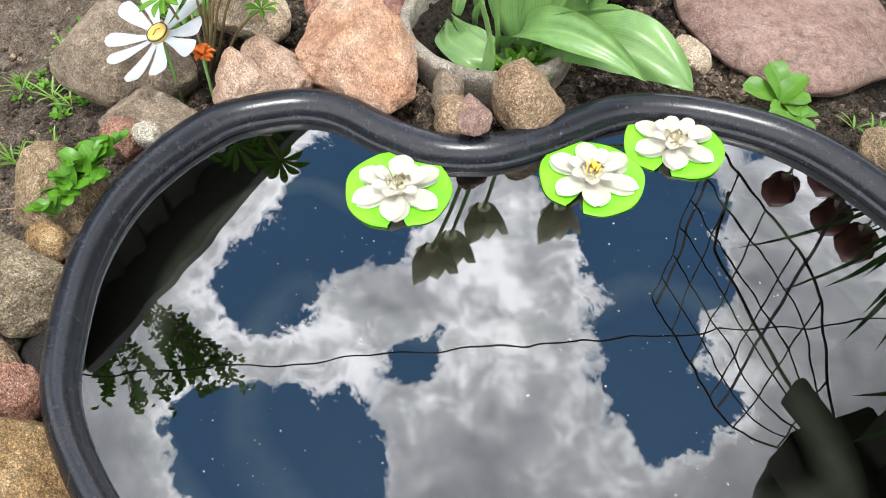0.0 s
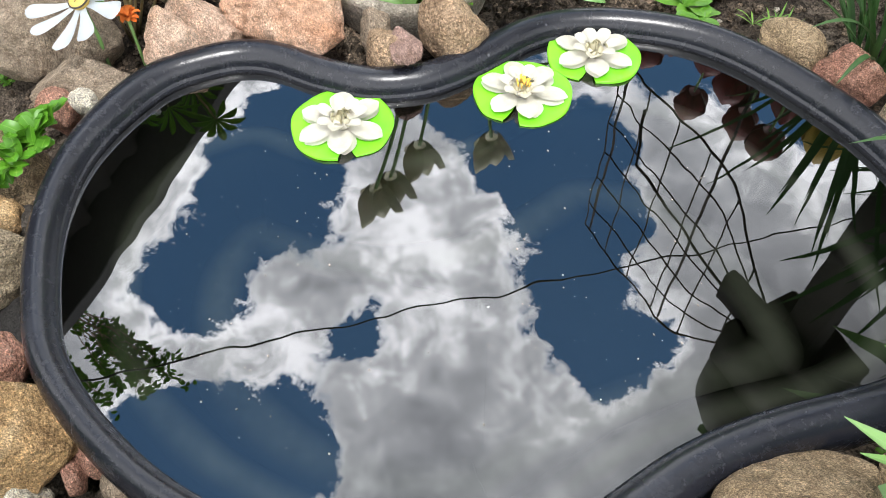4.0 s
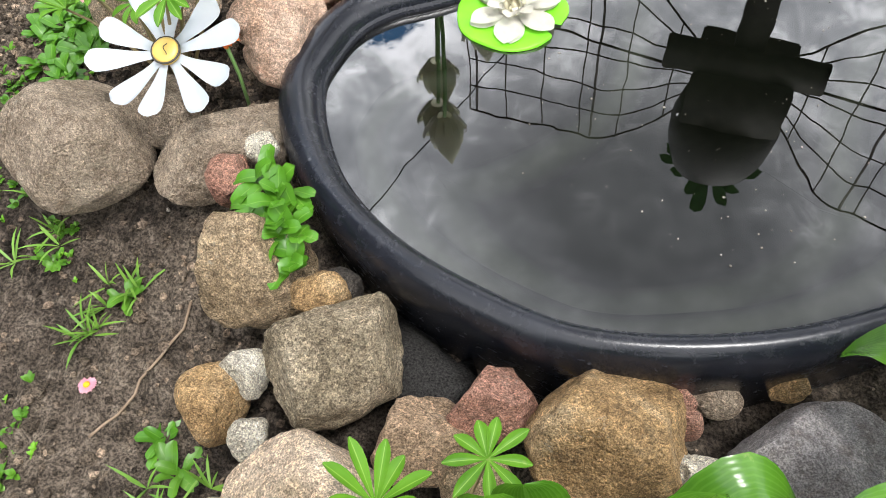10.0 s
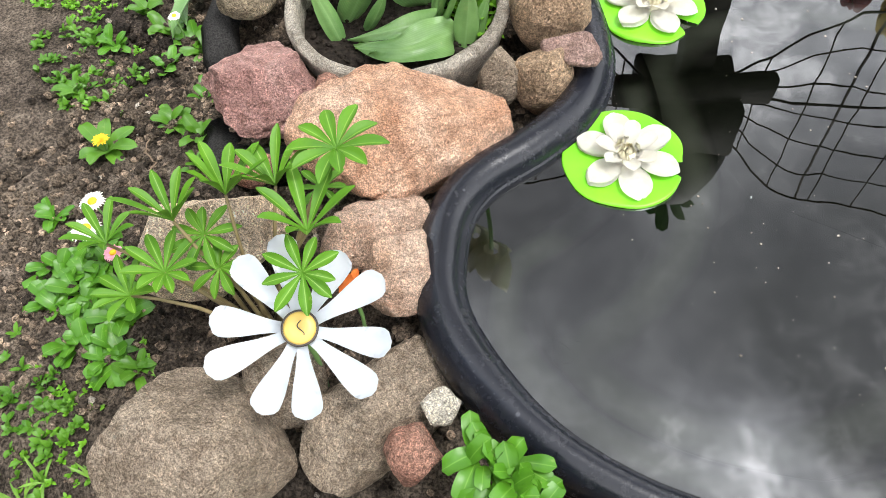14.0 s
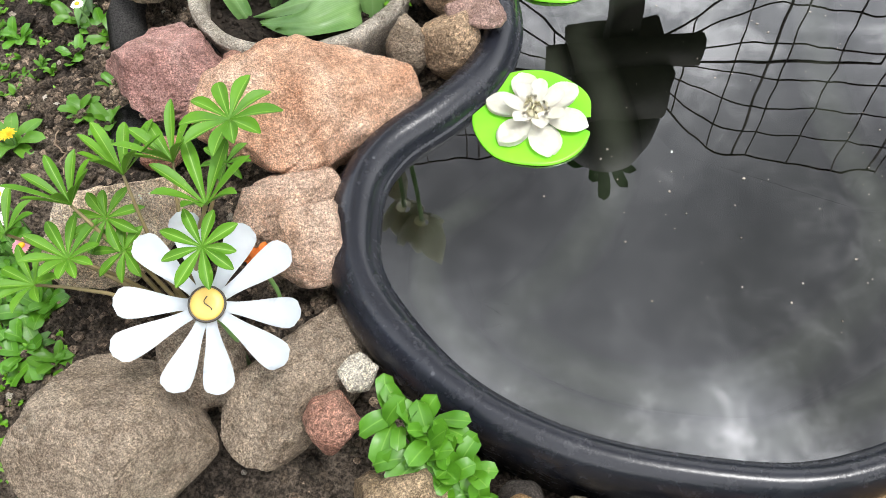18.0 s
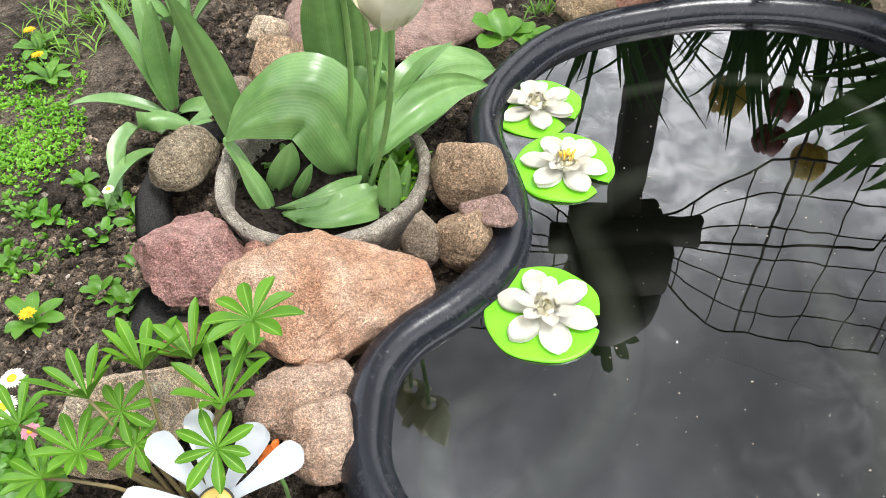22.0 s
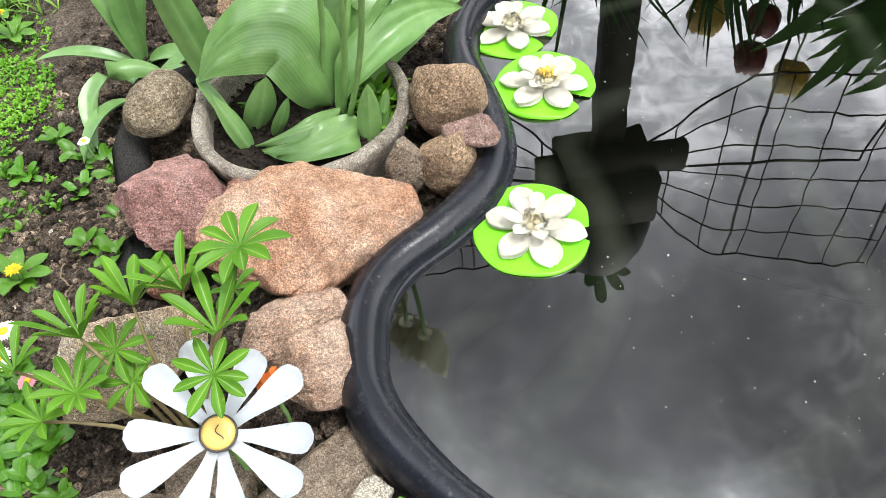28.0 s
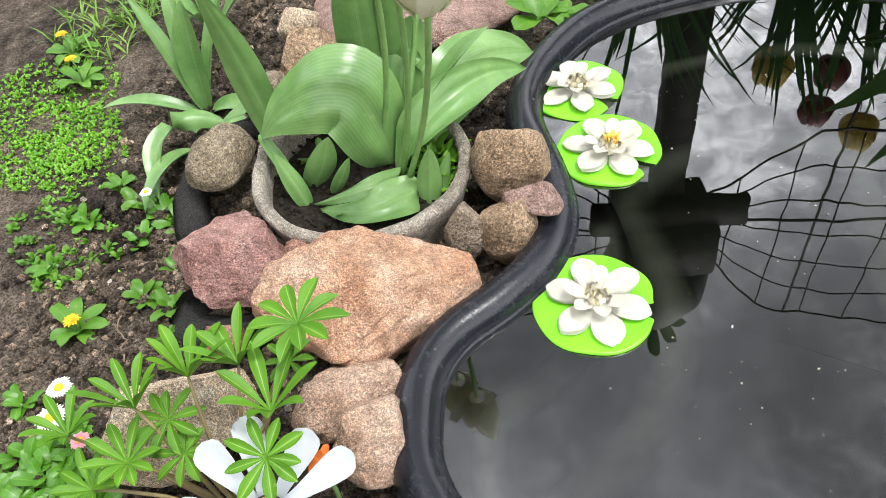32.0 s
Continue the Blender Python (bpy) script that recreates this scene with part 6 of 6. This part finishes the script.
# ---- what stands beyond the pond and shows in the water ----
def build_post():
    x, y = 0.365, 0.945
    g0 = ground_z(x, y)
    p = thing("planter_post", x, y, g0, "weathered wooden post with a crossbar carrying a rounded planter", "planter")
    up = -g0
    bm = bmesh.new()
    box(bm, -0.038, -0.04, 0, 0.038, 0.04, 0.83 + up, 0.005)
    part("post", bm, WOOD, p)
    bm = bmesh.new()
    box(bm, -0.205, -0.075, 0.735 + up, 0.205, -0.043, 0.832 + up, 0.004)
    part("crossbar", bm, WOOD, p)
    bm = bmesh.new()
    box(bm, -0.125, -0.11, 0.82 + up, 0.135, 0.12, 0.99 + up, 0.006)
    part("box", bm, WOOD, p, "wooden cradle box")
    bm = bmesh.new()
    lathe(bm, [(0.001, 0.99 + up), (0.135, 0.99 + up), (0.155, 1.06 + up), (0.15, 1.13 + up), (0.125, 1.20 + up), (0.07, 1.245 + up), (0.001, 1.255 + up)], 32)
    part("planter_bowl", bm, CLAY, p, "dark rounded planter")
    rnd = random.Random(6)
    for k in range(12):
        bm = bmesh.new()
        a = 30 * k + rnd.uniform(-10, 10)
        r = rnd.uniform(0.02, 0.08)
        blade(bm, (r * math.cos(radians(a)), r * math.sin(radians(a)), 1.23 + up), a, rnd.uniform(0.07, 0.12), 0.04, rnd.uniform(30, 75), 80, 0.3, 0, 6, 0.6, 0.05, 5, 0.6, k)
        part("leaf", bm, DARK_LEAF, p)


build_post()


def wire_net(name, label, x0, y0, x1, y1, z_mid, reach, cols, seed):
    """A welded wire trellis whose wires run together at the post (x0, y0)."""
    rnd = random.Random(seed)
    net = thing(name, x0, y0, ground_z(x0, y0), label, "trellis", "wire trellises")
    g0 = ground_z(x0, y0)
    rows = 7

    def at(u, k):
        fan = 0.18 + 0.82 * smooth_step(-0.05, 0.45, u)
        z = z_mid + (k - (rows - 1) / 2) * reach * fan + 0.004 * math.sin(9 * u + k)
        return Vector(((x1 - x0) * u, (y1 - y0) * u, z - g0))

    for k in range(rows):
        bm = bmesh.new()
        sweep(bm, [at(u / 24, k) + Vector((0, rnd.uniform(-0.003, 0.003), rnd.uniform(-0.003, 0.003))) for u in range(25)], 0.0023 if k not in (0, rows - 1) else 0.0032, 5)
        part("wire", bm, WIRE, net)
    for j in range(1, cols + 1):
        bm = bmesh.new()
        sweep(bm, [at(j / cols, k / 2) + Vector((0, rnd.uniform(-0.003, 0.003), 0)) for k in range(0, 2 * rows - 1)], 0.0023, 5)
        part("wire", bm, WIRE, net)
    # the leaning rod and the stakes that hold it
    bm = bmesh.new()
    sweep(bm, [at(0.0, 2.5), at(0.80, 2.3), at(0.84, 0.6)], 0.0042, 6)
    part("rod", bm, WIRE, net, "bent thick rod")
    for u in (0.45, 0.97):
        bm = bmesh.new()
        t = at(u, 6)
        sweep(bm, [(t.x, t.y + 0.006, 0), (t.x, t.y + 0.006, t.z)], 0.004, 5)
        part("stake", bm, WIRE, net)


wire_net("wire_trellis", "rusty wire trellis fanned out from the post", 0.42, 0.93, 1.14, 0.745, 0.86, 0.117, 6, 1)
wire_net("wire_trellis", "rusty wire trellis with bent corner beside the post", 0.31, 0.935, -0.43, 0.955, 0.90, 0.115, 6, 2)

# dark red and yellow tulips in the far bed
reds = [(-0.64, 1.25, 0.74), (-0.56, 1.27, 0.64), (-0.41, 1.24, 0.76), (-0.42, 1.28, 0.62), (-0.28, 1.22, 0.58), (-0.23, 1.25, 0.69), (-0.12, 1.23, 0.66), (-0.13, 1.28, 0.55), (-0.30, 1.30, 0.64), (0.87, 1.25, 0.74), (0.89, 1.27, 0.62)]
for k, (hx, hy, hz) in enumerate(reds):
    tulip_clump("dark red tulip on a tall stem in the far bed", hx + 0.02, hy + 0.03, [(40 + 70 * k, 0.3, 0.05, 76, 25, 0), (200 + 50 * k, 0.28, 0.05, 70, 35, 0)], [(hx, hy, hz, 0.045)], RED_TULIP, "tulips in the far bed", DARK_LEAF)
for k, (hx, hy, hz) in enumerate(((0.02, 1.25, 0.53), (0.70, 1.23, 0.55), (1.01, 1.24, 0.82))):
    tulip_clump("yellow tulip on a tall stem in the far bed", hx + 0.02, hy + 0.03, [(40 + 70 * k, 0.3, 0.05, 76, 25, 0), (200 + 50 * k, 0.28, 0.05, 70, 35, 0)], [(hx, hy, hz, 0.05)], YELLOW_TULIP, "tulips in the far bed", DARK_LEAF)


def spiky(label, x, y, n, length, width, rise, seed, name="spiky_plant", spread=0.05, mat=DARK_LEAF):
    rnd = random.Random(seed)
    pl = thing(name, x, y, ground_z(x, y), label, "plant", "plants beyond the pond")
    for k in range(n):
        bm = bmesh.new()
        a = rnd.uniform(0, 360)
        r = spread * rnd.random()
        blade(bm, (r * math.cos(radians(a)), r * math.sin(radians(a)), 0), a, length * rnd.uniform(0.6, 1.1), width * rnd.uniform(0.7, 1.2), rnd.uniform(*rise), rnd.uniform(15, 60), 0.4, 0, 9, 0.4, 0, 3)
        part("leaf", bm, mat, pl)


spiky("tuft of narrow dark grassy leaves beyond the far rim", 0.24, 0.86, 55, 0.40, 0.012, (50, 88), 1)
spiky("tuft of narrow dark grassy leaves beside the post", 0.52, 0.86, 55, 0.40, 0.012, (50, 88), 2)
spiky("tuft of narrow leaves beside the far stones", 0.68, 0.88, 50, 0.40, 0.013, (50, 88), 3)
for k, (x, y) in enumerate(((0.97, 0.66), (1.05, 0.55), (1.12, 0.44), (1.12, 0.70))):
    spiky("dense dark border plant with pointed leaves", x, y, 80, 0.50, 0.05, (20, 85), 10 + k, "border_plant", 0.06, TULIP_LEAF)


def pole_line(name, label, a, b, r, sag, category):
    bm = bmesh.new()
    A, B = Vector(a), Vector(b)
    pts = []
    for i in range(41):
        s = i / 40
        p = A.lerp(B, s)
        p.z -= sag * 4 * s * (1 - s)
        p += Vector((0.014 * math.sin(i * 2.1), 0, 0.012 * math.sin(i * 3.7)))
        pts.append(p)
    sweep(bm, pts, r, 6)
    tagged(part(name, bm, CABLE), label, category)


def cable_pole(x, y, top):
    bm = bmesh.new()
    sweep(bm, [(0, 0, 0), (0, 0, top * 0.5), (0, 0, top + 0.1)], [0.09, 0.08, 0.065], 12)
    ob = tagged(part("cable_pole", bm, WOOD), "dark wooden pole that carries the overhead cable", "pole", "cable poles")
    ob.matrix_world = pose(x, y, -0.06)


cable_pole(CABLE_A[0], CABLE_A[1], CABLE_A[2] + 0.06)
cable_pole(CABLE_B[0], CABLE_B[1], CABLE_B[2] + 0.06)
pole_line("overhead_cable", "thin black cable strung overhead", CABLE_A, CABLE_B, 0.008, 0.05, "cable")


def build_shed():
    s = thing("garden_shed", -2.9, -1.5, -0.06, "dark boarded garden shed with a steep gable roof", "shed")
    w, ridge, eave = 2.2, 3.8, 1.5
    bm = bmesh.new()
    vs = []
    for x in (0.0, -3.0):
        vs.append([bm.verts.new((x, yy, zz)) for yy, zz in ((-w, 0), (w, 0), (w, eave), (0, ridge), (-w, eave))])
    bm.faces.new(vs[0])
    bm.faces.new(vs[1][::-1])
    for i in range(5):
        bm.faces.new((vs[0][i], vs[1][i], vs[1][(i + 1) % 5], vs[0][(i + 1) % 5]))
    bmesh.ops.recalc_face_normals(bm, faces=bm.faces)
    part("wall", bm, SHED_WOOD, s, smooth=False)
    for k in range(22):
        bm = bmesh.new()
        y0 = -w + k * 0.2
        top = eave + (ridge - eave) * (1 - abs(y0 + 0.095) / w)
        box(bm, 0.0, y0, 0, 0.022, y0 + 0.19, top - 0.02, 0.004)
        part("board", bm, SHED_WOOD, s, smooth=False)
    for sg in (1, -1):
        bm = bmesh.new()
        a = math.atan2(ridge - eave, w)
        ln = math.hypot(ridge - eave, w) + 0.35
        box(bm, -3.1, 0, 0, 0.42, ln, 0.06, 0.005)
        m = Matrix.Translation((0, 0, ridge + 0.03)) @ Matrix.Rotation(-a if sg > 0 else a, 4, "X")
        if sg < 0:
            m = Matrix.Translation((0, 0, ridge + 0.03)) @ Matrix.Rotation(a, 4, "X") @ Matrix.Translation((0, -ln, 0))
        bmesh.ops.transform(bm, matrix=m, verts=bm.verts)
        part("roof", bm, ROOFING, s, smooth=False)


build_shed()


def build_tree(x, y, h, seed):
    rnd = random.Random(seed)
    t = thing("garden_tree", x, y, -0.06, "slender tree with thin twigs and sparse small leaves", "tree")
    bt, bl = bmesh.new(), bmesh.new()

    def grow(p, d, ln, r, depth):
        q = p + d * ln
        m = p.lerp(q, 0.5) + Vector((rnd.uniform(-1, 1), rnd.uniform(-1, 1), rnd.uniform(-1, 1))) * ln * 0.06
        sweep(bt, [p, m, q], [r, r * 0.85, r * 0.7], 6 if depth < 2 else 4, False)
        if depth >= 3:
            for _ in range(9):
                c = p.lerp(q, rnd.random())
                blade(bl, c, rnd.uniform(0, 360), 0.11, 0.05, rnd.uniform(-30, 60), 40, 0.2, 0, 3, 0.5, 0, 3)
        if depth == 5:
            return
        for _ in range(3 if depth else 5):
            nd = (d + Vector((rnd.gauss(0, 0.15), rnd.gauss(0, 0.15), rnd.gauss(0.25, 0.25)))).normalized()
            grow(p.lerp(q, rnd.uniform(0.5, 1.0)), nd, ln * rnd.uniform(0.5, 0.75), r * 0.55, depth + 1)

    grow(Vector((0, 0, 0)), Vector((0, 0, 1)), h * 0.42, 0.06, 0)
    part("trunk", bt, TWIG, t, "brown bark trunk with limbs")
    part("crown", bl, WEED_LEAF, t, "sparse crown of small leaves")


build_tree(-6.65, -2.75, 9.7, 4)
